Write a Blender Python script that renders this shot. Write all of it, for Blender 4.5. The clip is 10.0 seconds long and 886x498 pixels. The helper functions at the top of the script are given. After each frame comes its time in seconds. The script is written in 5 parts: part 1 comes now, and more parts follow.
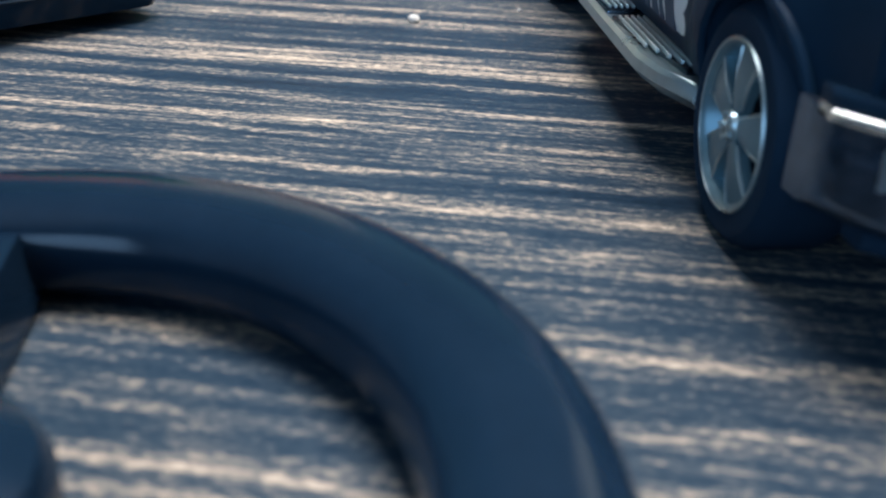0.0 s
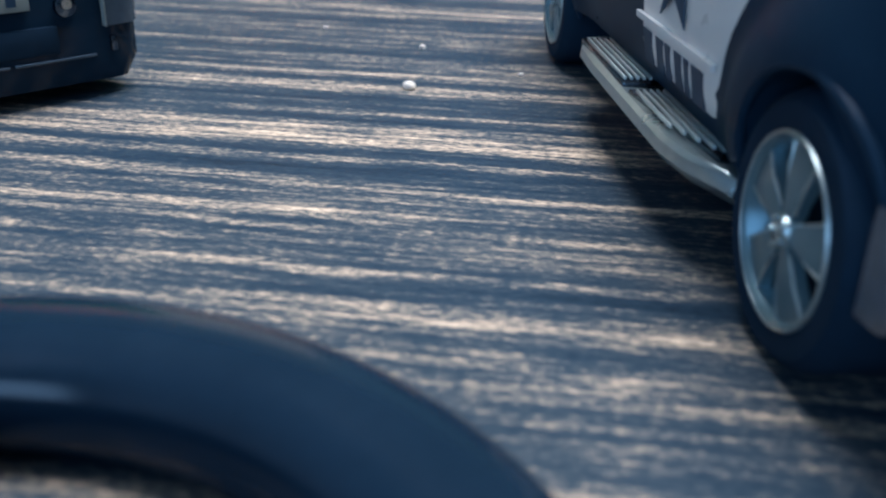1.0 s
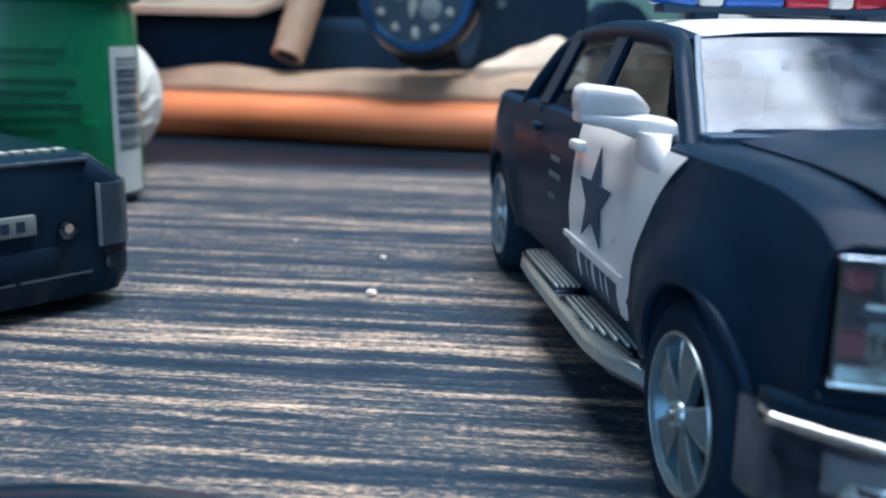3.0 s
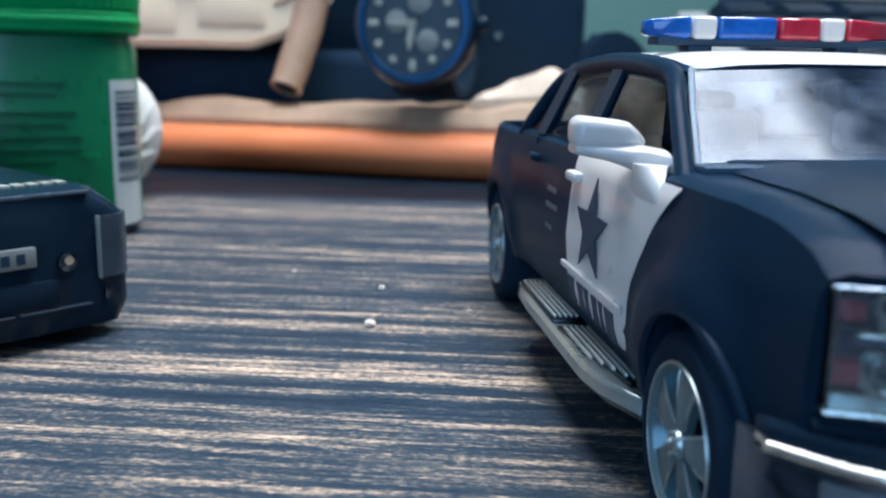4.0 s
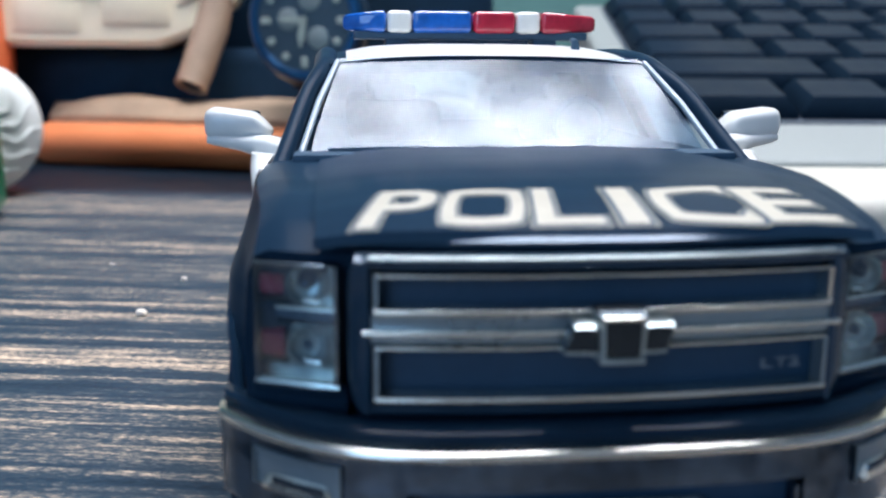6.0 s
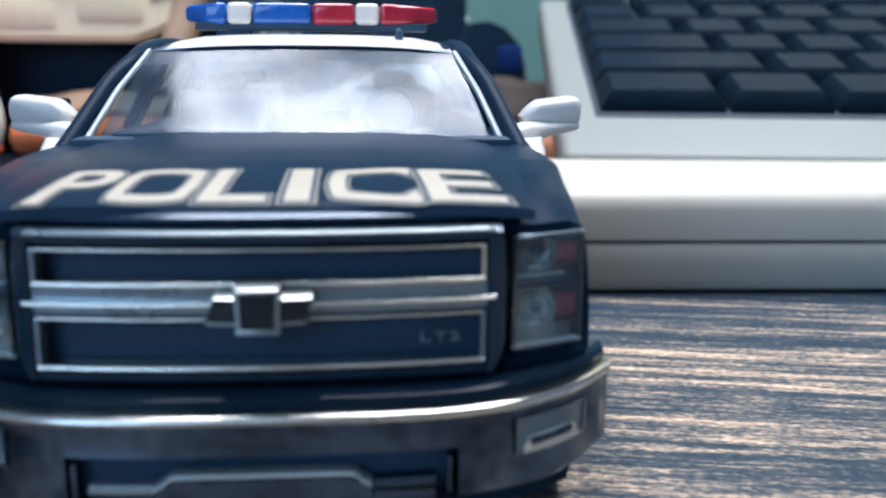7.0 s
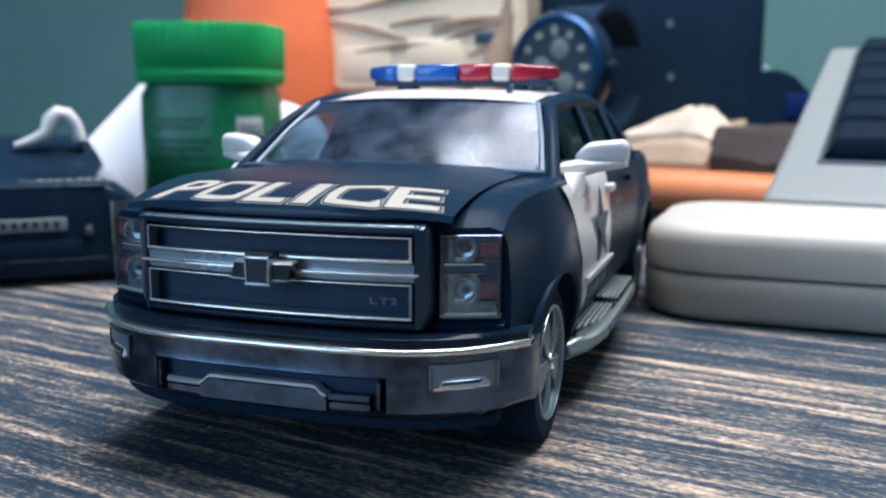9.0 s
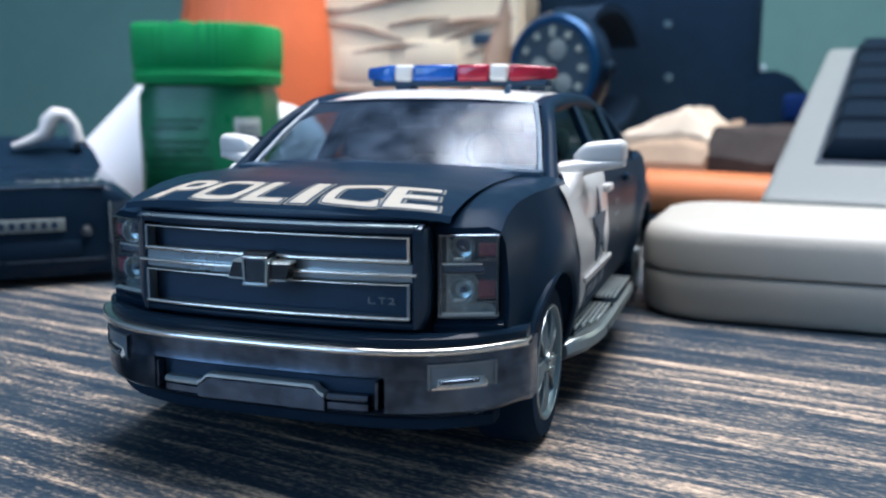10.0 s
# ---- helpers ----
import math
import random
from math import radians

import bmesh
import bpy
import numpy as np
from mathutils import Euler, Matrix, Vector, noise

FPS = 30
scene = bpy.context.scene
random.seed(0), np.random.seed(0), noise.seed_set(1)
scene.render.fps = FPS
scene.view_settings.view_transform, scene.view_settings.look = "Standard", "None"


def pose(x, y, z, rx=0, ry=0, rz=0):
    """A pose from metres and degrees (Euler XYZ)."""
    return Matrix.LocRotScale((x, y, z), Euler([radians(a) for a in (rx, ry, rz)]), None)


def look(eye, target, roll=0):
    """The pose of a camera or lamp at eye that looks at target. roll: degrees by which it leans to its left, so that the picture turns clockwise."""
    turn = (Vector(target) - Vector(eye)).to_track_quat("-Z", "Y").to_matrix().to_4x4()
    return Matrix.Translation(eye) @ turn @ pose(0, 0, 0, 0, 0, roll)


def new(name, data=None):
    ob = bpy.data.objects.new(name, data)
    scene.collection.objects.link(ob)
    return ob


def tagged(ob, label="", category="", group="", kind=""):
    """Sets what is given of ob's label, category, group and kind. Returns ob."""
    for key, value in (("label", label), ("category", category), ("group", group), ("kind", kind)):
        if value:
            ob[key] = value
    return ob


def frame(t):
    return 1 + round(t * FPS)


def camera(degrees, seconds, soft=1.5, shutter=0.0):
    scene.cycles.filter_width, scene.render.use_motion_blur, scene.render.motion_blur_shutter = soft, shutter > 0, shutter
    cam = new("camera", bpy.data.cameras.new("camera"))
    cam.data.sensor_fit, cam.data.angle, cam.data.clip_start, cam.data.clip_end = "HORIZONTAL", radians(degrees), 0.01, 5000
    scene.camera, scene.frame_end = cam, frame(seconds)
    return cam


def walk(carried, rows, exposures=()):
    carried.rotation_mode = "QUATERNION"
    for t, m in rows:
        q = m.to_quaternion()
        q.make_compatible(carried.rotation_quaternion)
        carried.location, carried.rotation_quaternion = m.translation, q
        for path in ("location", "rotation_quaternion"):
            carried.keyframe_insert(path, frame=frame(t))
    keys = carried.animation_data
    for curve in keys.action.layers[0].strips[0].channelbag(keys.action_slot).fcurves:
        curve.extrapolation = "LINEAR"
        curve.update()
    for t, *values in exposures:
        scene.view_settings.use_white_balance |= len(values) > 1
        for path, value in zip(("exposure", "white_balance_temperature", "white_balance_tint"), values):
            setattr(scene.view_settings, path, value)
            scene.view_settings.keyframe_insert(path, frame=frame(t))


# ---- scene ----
LENS = 50.5
cam = camera(LENS, 10.0, soft=2.1)
cam.data.dof.use_dof = True
cam.data.dof.focus_distance = 0.094
cam.data.dof.aperture_fstop = 38.0
PATH = [
    (0, pose(-0.04835, -0.04044, 0.03111, 62.54, 0, -4.19) @ pose(0, 0, 0, 0, 0, 1.95)),
    (0.2, pose(-0.04833, -0.03679, 0.03076, 63.45, 0, -4.43) @ pose(0, 0, 0, 0, 0, 1.90)),
    (0.5, pose(-0.04781, -0.02929, 0.03160, 64.18, 0, -4.11) @ pose(0, 0, 0, 0, 0, 1.06)),
    (1, pose(-0.04851, -0.02958, 0.03158, 64.97, 0, -4.59) @ pose(0, 0, 0, 0, 0, 1.60)),
    (1.5, pose(-0.04839, -0.03056, 0.03184, 67.05, 0, -4.64) @ pose(0, 0, 0, 0, 0, 1.84)),
    (2, pose(-0.04798, -0.03227, 0.03265, 70.05, 0, -4.93) @ pose(0, 0, 0, 0, 0, 1.82)),
    (2.5, pose(-0.04868, -0.03831, 0.03497, 73.42, 0, -6.28) @ pose(0, 0, 0, 0, 0, 1.70)),
    (3, pose(-0.04888, -0.04152, 0.03627, 76.91, 0, -6.62) @ pose(0, 0, 0, 0, 0, 1.19)),
    (4.5, pose(-0.04900, -0.04218, 0.03652, 78.78, 0, -6.91) @ pose(0, 0, 0, 0, 0, 0.78)),
    (5, pose(-0.04290, -0.04208, 0.03606, 78.15, 0, -8.29) @ pose(0, 0, 0, 0, 0, 1.16)),
    (5.2, pose(-0.03421, -0.04250, 0.03592, 78.08, 0, -8.03) @ pose(0, 0, 0, 0, 0, 0.87)),
    (5.5, pose(-0.02703, -0.04598, 0.03664, 78.90, 0, -7.57) @ pose(0, 0, 0, 0, 0, 0.25)),
    (5.7, pose(-0.02735, -0.04913, 0.03751, 79.55, 0, -7.51) @ pose(0, 0, 0, 0, 0, 0.03)),
    (6, pose(-0.01582, -0.05000, 0.03654, 78.55, 0, -6.52) @ pose(0, 0, 0, 0, 0, 0.32)),
    (6.2, pose(-0.01094, -0.05158, 0.03666, 78.52, 0, -6.69) @ pose(0, 0, 0, 0, 0, 0.43)),
    (7.3, pose(0.01183, -0.05596, 0.03573, 78.34, 0, -0.94) @ pose(0, 0, 0, 0, 0, 0.20)),
    (7.4, pose(0.01428, -0.05784, 0.03626, 78.66, 0, 1.84) @ pose(0, 0, 0, 0, 0, 0.10)),
    (7.5, pose(0.02137, -0.06403, 0.03670, 80.45, 0, 6.31) @ pose(0, 0, 0, 0, 0, 0.23)),
    (7.7, pose(0.03399, -0.07058, 0.03650, 80.75, 0, 12.75) @ pose(0, 0, 0, 0, 0, -0.15)),
    (7.9, pose(0.04200, -0.07440, 0.03659, 81.44, 0, 18.25) @ pose(0, 0, 0, 0, 0, -0.03)),
    (8, pose(0.04205, -0.07390, 0.03617, 81.11, 0, 18.47) @ pose(0, 0, 0, 0, 0, 0.15)),
    (8.5, pose(0.04256, -0.07560, 0.03649, 80.94, 0, 18.38) @ pose(0, 0, 0, 0, 0, 0.24)),
    (9, pose(0.04250, -0.07548, 0.03655, 81.02, 0, 18.32) @ pose(0, 0, 0, 0, 0, 0.28)),
    (9.5, pose(0.04244, -0.07547, 0.03617, 81.01, 0, 18.24) @ pose(0, 0, 0, 0, 0, 0.33)),
    (10, pose(0.04255, -0.07556, 0.03644, 81.08, 0, 18.21) @ pose(0, 0, 0, 0, 0, 0.24)),
]
EXPOSURES = [(0, -0.02, 5400, 9), (1, -0.02, 5250, 10), (2, -0.03, 5200, 10), (3, 0.04, 5350, 11), (5, 0.04, 5400, 11), (6, 0.10, 5500, 12), (7.3, 0.07, 5550, 13), (10, 0.06, 5480, 13)]
walk(cam, PATH, EXPOSURES)

# ---------------- light ----------------
world = bpy.data.worlds.new("room_air")
scene.world = world
world.use_nodes = True
world.node_tree.nodes["Background"].inputs[0].default_value = (0.22, 0.40, 0.75, 1)
world.node_tree.nodes["Background"].inputs[1].default_value = 0.05


def area_lamp(name, place, target, sx, sy, watts, colour):
    d = bpy.data.lights.new(name, "AREA")
    d.shape, d.size, d.size_y, d.energy, d.color = "RECTANGLE", sx, sy, watts, colour
    ob = new(name, d)
    ob.matrix_world = look(place, target)
    return ob


area_lamp("overhead_lamp_light", (0.06, 0.20, 0.62), (0.06, 0.19, 0.0), 0.46, 0.38, 10.0, (1.0, 0.94, 0.86))
# unseen ceiling fill, added to soften shadows and brighten the chrome
area_lamp("ceiling_fill_light", (0.0, -0.65, 1.77), (0.0, -0.65, 0.0), 2.2, 1.5, 2.2, (1.0, 0.98, 0.95))
# unseen blue fill from behind, added to lift the dark front faces
area_lamp("south_fill_light", (-0.75, -1.70, 0.52), (0.0, 0.1, 0.05), 1.4, 1.1, 17.5, (0.50, 0.74, 1.0))


# ---------------- materials ----------------
def mat_base(name):
    m = bpy.data.materials.new(name)
    m.use_nodes = True
    nt = m.node_tree
    return m, nt, nt.nodes["Principled BSDF"]


def link(nt, a, b):
    nt.links.new(a, b)


def coords(nt, scale=(1, 1, 1), turn=0.0, kind="Object"):
    """Object coordinates, turned about z by degrees and then scaled."""
    tc = nt.nodes.new("ShaderNodeTexCoord")
    out = tc.outputs[kind]
    if turn:
        tn = nt.nodes.new("ShaderNodeMapping")
        tn.inputs["Rotation"].default_value = (0, 0, radians(turn))
        link(nt, out, tn.inputs["Vector"])
        out = tn.outputs["Vector"]
    mp = nt.nodes.new("ShaderNodeMapping")
    mp.inputs["Scale"].default_value = scale
    link(nt, out, mp.inputs["Vector"])
    return mp.outputs["Vector"]


def noise_tex(nt, vec, scale, detail=4.0, rough=0.55):
    n = nt.nodes.new("ShaderNodeTexNoise")
    n.inputs["Scale"].default_value = scale
    n.inputs["Detail"].default_value = detail
    n.inputs["Roughness"].default_value = rough
    link(nt, vec, n.inputs["Vector"])
    return n.outputs["Fac"]


def ramp(nt, fac, stops):
    r = nt.nodes.new("ShaderNodeValToRGB")
    e = r.color_ramp.elements
    while len(e) < len(stops):
        e.new(0.5)
    for el, (p, c) in zip(e, stops):
        el.position = p
        el.color = (*c, 1) if len(c) == 3 else c
    link(nt, fac, r.inputs["Fac"])
    return r.outputs["Color"]


def bump(nt, bsdf, height, strength=0.2, distance=0.0002):
    b = nt.nodes.new("ShaderNodeBump")
    b.inputs["Strength"].default_value = strength
    b.inputs["Distance"].default_value = distance
    link(nt, height, b.inputs["Height"])
    link(nt, b.outputs["Normal"], bsdf.inputs["Normal"])


def surface(name, colour, rough=0.4, metal=0.0, coat=0.0, vary=0.25, grain=900.0, wear=120.0, bumpy=0.05, spec=0.5, rvary=0.12, transmission=0.0, ior=1.45, sub=0.0):
    """A surface with variation at two scales in colour, gloss and relief."""
    m, nt, b = mat_base(name)
    v = coords(nt)
    n1 = noise_tex(nt, v, wear, 4)
    n2 = noise_tex(nt, v, grain, 3)
    lo = tuple(c * (1 - vary) for c in colour)
    hi = tuple(min(1, c * (1 + vary)) for c in colour)
    mix = nt.nodes.new("ShaderNodeMath")
    mix.operation = "MULTIPLY_ADD"
    mix.inputs[1].default_value = 0.35
    link(nt, n2, mix.inputs[0])
    half = nt.nodes.new("ShaderNodeMath")
    half.operation = "MULTIPLY"
    half.inputs[1].default_value = 0.65
    link(nt, n1, half.inputs[0])
    link(nt, half.outputs[0], mix.inputs[2])
    link(nt, ramp(nt, mix.outputs[0], [(0.25, lo), (0.75, hi)]), b.inputs["Base Color"])
    mr = nt.nodes.new("ShaderNodeMapRange")
    mr.inputs["To Min"].default_value = max(0.02, rough - rvary)
    mr.inputs["To Max"].default_value = min(1.0, rough + rvary)
    link(nt, n1, mr.inputs["Value"])
    link(nt, mr.outputs[0], b.inputs["Roughness"])
    b.inputs["Metallic"].default_value = metal
    b.inputs["Coat Weight"].default_value = coat
    b.inputs["Coat Roughness"].default_value = 0.06
    b.inputs["Specular IOR Level"].default_value = spec
    b.inputs["Transmission Weight"].default_value = transmission
    b.inputs["IOR"].default_value = ior
    if sub:
        b.inputs["Subsurface Weight"].default_value = sub
        b.inputs["Subsurface Radius"].default_value = (0.002, 0.002, 0.002)
    bump(nt, b, n2, bumpy, 0.0001)
    return m


def pane(name, tint, gloss=0.30, rough=0.05, haze=0.0, haze_colour=(0.6, 0.68, 0.75)):
    """Thin clear glass: mostly see-through, with a blotchy share of gloss and a haze painted in for soft reflections.
    """
    m, nt, b = mat_base(name)
    nt.nodes.remove(b)
    out = nt.nodes["Material Output"]
    tr = nt.nodes.new("ShaderNodeBsdfTransparent")
    tr.inputs[0].default_value = (*tint, 1)
    gl = nt.nodes.new("ShaderNodeBsdfGlossy")
    gl.inputs["Color"].default_value = (0.9, 0.95, 1.0, 1)
    df = nt.nodes.new("ShaderNodeBsdfDiffuse")
    df.inputs["Color"].default_value = (*haze_colour, 1)
    v = coords(nt)
    n = noise_tex(nt, v, 170.0, 3)
    n2 = noise_tex(nt, v, 65.0, 4)

    def spread(x, lo, hi):
        mr = nt.nodes.new("ShaderNodeMapRange")
        mr.inputs["From Min"].default_value, mr.inputs["From Max"].default_value = 0.35, 0.65
        mr.inputs["To Min"].default_value, mr.inputs["To Max"].default_value = lo, hi
        link(nt, x, mr.inputs["Value"])
        return mr.outputs[0]

    def blend(fac, p, q):
        mx = nt.nodes.new("ShaderNodeMixShader")
        link(nt, fac, mx.inputs[0])
        link(nt, p, mx.inputs[1])
        link(nt, q, mx.inputs[2])
        return mx.outputs[0]
    link(nt, spread(n, rough * 0.6, rough * 1.8), gl.inputs["Roughness"])
    sh = blend(spread(n2, gloss * 0.30, gloss * 1.70), tr.outputs[0], gl.outputs[0])
    if haze:
        sh = blend(spread(n, haze * 0.4, haze * 1.6), sh, df.outputs[0])
    link(nt, sh, out.inputs["Surface"])
    return m


def wood_laminate():
    """Dark slate-brown laminate with long pale streaks of grain."""
    m, nt, b = mat_base("dark_wood_laminate")
    turn = 11.5
    wob = coords(nt, (60, 60, 1), turn)
    warp = nt.nodes.new("ShaderNodeTexNoise")
    warp.inputs["Scale"].default_value = 1.0
    warp.inputs["Detail"].default_value = 3.0
    link(nt, wob, warp.inputs["Vector"])

    def streak(sx, sy, push, detail, rough):
        v = coords(nt, (sx, sy, 1), turn)
        sh = nt.nodes.new("ShaderNodeVectorMath")
        sh.operation = "MULTIPLY_ADD"
        link(nt, warp.outputs["Color"], sh.inputs[0])
        sh.inputs[1].default_value = (push * 0.3, push, 0)
        link(nt, v, sh.inputs[2])
        return noise_tex(nt, sh.outputs[0], 1.0, detail, rough)

    a = streak(11, 390, 0.30, 4, 0.62)
    c = streak(120, 760, 0.6, 5, 0.68)
    d = streak(6, 125, 0.2, 3, 0.55)
    f = streak(1000, 1900, 0.0, 3, 0.65)

    def madd(x, k, y):
        n = nt.nodes.new("ShaderNodeMath")
        n.operation = "MULTIPLY_ADD"
        link(nt, x, n.inputs[0])
        n.inputs[1].default_value = k
        if isinstance(y, float):
            n.inputs[2].default_value = y
        else:
            link(nt, y, n.inputs[2])
        return n.outputs[0]

    # print bands and light fall-off painted as one: pale near the edge, darker further in
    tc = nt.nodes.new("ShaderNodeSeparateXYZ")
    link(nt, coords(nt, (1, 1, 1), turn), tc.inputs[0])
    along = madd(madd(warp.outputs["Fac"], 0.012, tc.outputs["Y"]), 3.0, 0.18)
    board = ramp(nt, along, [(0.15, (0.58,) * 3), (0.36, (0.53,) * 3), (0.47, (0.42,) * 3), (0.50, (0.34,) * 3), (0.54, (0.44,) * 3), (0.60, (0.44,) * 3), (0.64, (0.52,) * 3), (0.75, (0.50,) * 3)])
    # the colour drops to almost black towards the wall
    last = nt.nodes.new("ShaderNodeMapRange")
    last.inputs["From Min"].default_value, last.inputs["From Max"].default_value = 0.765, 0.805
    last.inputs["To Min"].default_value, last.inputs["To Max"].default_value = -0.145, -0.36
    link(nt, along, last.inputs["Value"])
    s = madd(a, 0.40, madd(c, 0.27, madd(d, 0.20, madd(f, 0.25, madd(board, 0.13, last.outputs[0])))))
    col = ramp(nt, s, [(0.27, (0.003, 0.007, 0.013)), (0.40, (0.018, 0.034, 0.055)), (0.46, (0.035, 0.052, 0.070)), (0.492, (0.085, 0.091, 0.098)),
                       (0.522, (0.20, 0.176, 0.148)), (0.558, (0.41, 0.315, 0.232)), (0.61, (0.72, 0.55, 0.39))])
    link(nt, col, b.inputs["Base Color"])
    r = nt.nodes.new("ShaderNodeMapRange")
    r.inputs["From Min"].default_value, r.inputs["From Max"].default_value = 0.35, 0.65
    r.inputs["To Min"].default_value, r.inputs["To Max"].default_value = 0.45, 0.62
    link(nt, s, r.inputs["Value"])
    link(nt, r.outputs[0], b.inputs["Roughness"])
    b.inputs["Specular IOR Level"].default_value = 0.07
    bump(nt, b, s, 0.35, 0.0003)
    return m


M = {}
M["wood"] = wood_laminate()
M["black_paint"] = surface("blue_black_enamel", (0.0115, 0.026, 0.048), 0.30, coat=0.0, vary=0.15, rvary=0.05, spec=0.03)
M["black_plastic"] = surface("black_plastic", (0.034, 0.068, 0.112), 0.5, vary=0.2, rvary=0.1, spec=0.3)
M["gloss_black"] = surface("glossy_black_plastic", (0.010, 0.022, 0.040), 0.10, coat=0.0, vary=0.15, rvary=0.04, spec=0.12)
M["ring_black"] = surface("polished_black_plastic", (0.008, 0.018, 0.034), 0.16, vary=0.15, rvary=0.06, spec=0.35)
M["rubber"] = surface("tyre_rubber", (0.011, 0.024, 0.044), 0.8, vary=0.2, bumpy=0.15, spec=0.08)
M["white_paint"] = surface("white_enamel", (0.71, 0.70, 0.67), 0.32, coat=0.3, vary=0.05)
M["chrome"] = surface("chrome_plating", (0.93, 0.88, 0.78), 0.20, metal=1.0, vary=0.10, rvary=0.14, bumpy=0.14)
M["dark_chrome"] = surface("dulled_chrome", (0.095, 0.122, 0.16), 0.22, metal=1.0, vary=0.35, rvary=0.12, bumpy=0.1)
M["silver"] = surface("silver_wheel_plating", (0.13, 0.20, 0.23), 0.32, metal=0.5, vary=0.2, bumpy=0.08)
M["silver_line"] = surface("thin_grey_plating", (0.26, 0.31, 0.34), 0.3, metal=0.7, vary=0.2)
M["emblem_face"] = surface("smoked_chrome", (0.045, 0.055, 0.065), 0.25, metal=0.9, vary=0.4)
M["trim_grey"] = surface("pale_grey_trim", (0.26, 0.32, 0.38), 0.35, vary=0.15)
M["badge"] = surface("faint_grey_badge", (0.14, 0.16, 0.18), 0.5, vary=0.15)
M["blue_lens"] = surface("blue_lamp_lens", (0.022, 0.115, 0.46), 0.12, vary=0.55, grain=700, wear=330, coat=0.6)
M["red_lens"] = surface("red_lamp_lens", (0.40, 0.018, 0.042), 0.12, vary=0.5, grain=700, wear=330, coat=0.6)
M["white_lens"] = surface("clear_white_lens", (0.80, 0.78, 0.72), 0.2, vary=0.1)
M["amber_lens"] = surface("dull_red_marker", (0.20, 0.035, 0.055), 0.25, vary=0.35, wear=400)
M["lamp_bowl"] = surface("smoked_lamp_bowl", (0.33, 0.39, 0.39), 0.25, metal=0.6, vary=0.9, wear=420, bumpy=0.7)
# strong blotches paint in the desk's mottled reflection on the bumper
M["bumper"] = surface("dark_bumper_plating", (0.105, 0.135, 0.18), 0.22, metal=0.9, vary=0.95, wear=110, rvary=0.14, bumpy=0.10)
M["fog_bezel"] = surface("grey_lamp_bezel", (0.20, 0.24, 0.27), 0.3, metal=0.3, vary=0.2)
M["gold_line"] = surface("dull_gold_line", (0.20, 0.19, 0.15), 0.4, vary=0.2)
M["step"] = surface("silver_step_plating", (0.66, 0.72, 0.70), 0.34, metal=0.75, vary=0.15, bumpy=0.08)
M["frame_dark"] = surface("black_chrome", (0.024, 0.046, 0.076), 0.15, metal=0.3, vary=0.25, spec=0.5)
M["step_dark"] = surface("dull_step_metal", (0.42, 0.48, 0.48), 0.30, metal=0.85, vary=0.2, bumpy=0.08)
M["glass"] = pane("windscreen_glass", (0.42, 0.56, 0.70), 0.042, 0.12, 0.07, (0.32, 0.47, 0.70))
M["side_glass"] = pane("side_window_glass", (0.42, 0.50, 0.57), 0.08, 0.05)
M["lens_clear"] = pane("headlamp_cover", (0.93, 0.96, 0.97), 0.07, 0.10, 0.018)
M["hood_letter"] = surface("cream_white_decal", (0.43, 0.39, 0.315), 0.45, vary=0.12, wear=400)
M["decal_dark"] = surface("dark_decal", (0.022, 0.047, 0.084), 0.5, vary=0.15, spec=0.3)
M["flank_grey"] = surface("faded_grey_print", (0.11, 0.14, 0.16), 0.6, vary=0.3)
M["seat"] = surface("dark_interior_plastic", (0.016, 0.025, 0.036), 0.6, vary=0.2)
M["green"] = surface("green_plastic", (0.024, 0.32, 0.085), 0.55, vary=0.10, sub=0.1, spec=0.25)
M["green_label"] = surface("green_printed_label", (0.014, 0.15, 0.058), 0.30, vary=0.12)
M["label_white"] = surface("white_label_paper", (0.50, 0.56, 0.54), 0.45, vary=0.06)
M["ink_green"] = surface("dark_green_ink", (0.010, 0.10, 0.042), 0.4, vary=0.1)
M["white_plastic"] = surface("white_ridged_plastic", (0.72, 0.72, 0.68), 0.4, vary=0.06)
M["cream"] = surface("cream_plastic", (0.95, 0.80, 0.56), 0.45, vary=0.06)
M["cream_slab"] = surface("off_white_plastic", (0.475, 0.45, 0.385), 0.5, vary=0.05)
M["kb_white"] = surface("keyboard_white_plastic", (0.20, 0.215, 0.205), 0.5, vary=0.04)
M["key"] = surface("black_key_plastic", (0.005, 0.012, 0.023), 0.5, vary=0.2, spec=0.06)
M["orange"] = surface("orange_cover", (0.62, 0.20, 0.07), 0.45, vary=0.12, wear=60)
M["orange_red"] = surface("orange_red_plastic", (0.82, 0.19, 0.065), 0.5, vary=0.06)
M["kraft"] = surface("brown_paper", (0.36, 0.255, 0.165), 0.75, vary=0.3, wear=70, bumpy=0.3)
M["kraft_shaded"] = surface("shaded_creased_paper", (0.050, 0.042, 0.038), 0.8, vary=0.4, wear=80, bumpy=0.3, spec=0.1)
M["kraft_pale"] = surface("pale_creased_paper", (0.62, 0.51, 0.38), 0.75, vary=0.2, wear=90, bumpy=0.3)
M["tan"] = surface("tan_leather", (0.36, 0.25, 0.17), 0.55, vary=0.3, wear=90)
M["black_cloth"] = surface("black_fabric", (0.012, 0.027, 0.050), 0.8, vary=0.25, bumpy=0.3, spec=0.05)
M["blue_cloth"] = surface("dark_blue_fabric", (0.010, 0.028, 0.11), 0.8, vary=0.2, bumpy=0.3, spec=0.05)
M["blue_bezel"] = surface("blue_anodised_ring", (0.008, 0.055, 0.14), 0.35, metal=0.5, vary=0.4, wear=200)
M["dial"] = surface("dark_watch_dial", (0.030, 0.055, 0.080), 0.5, vary=0.2)
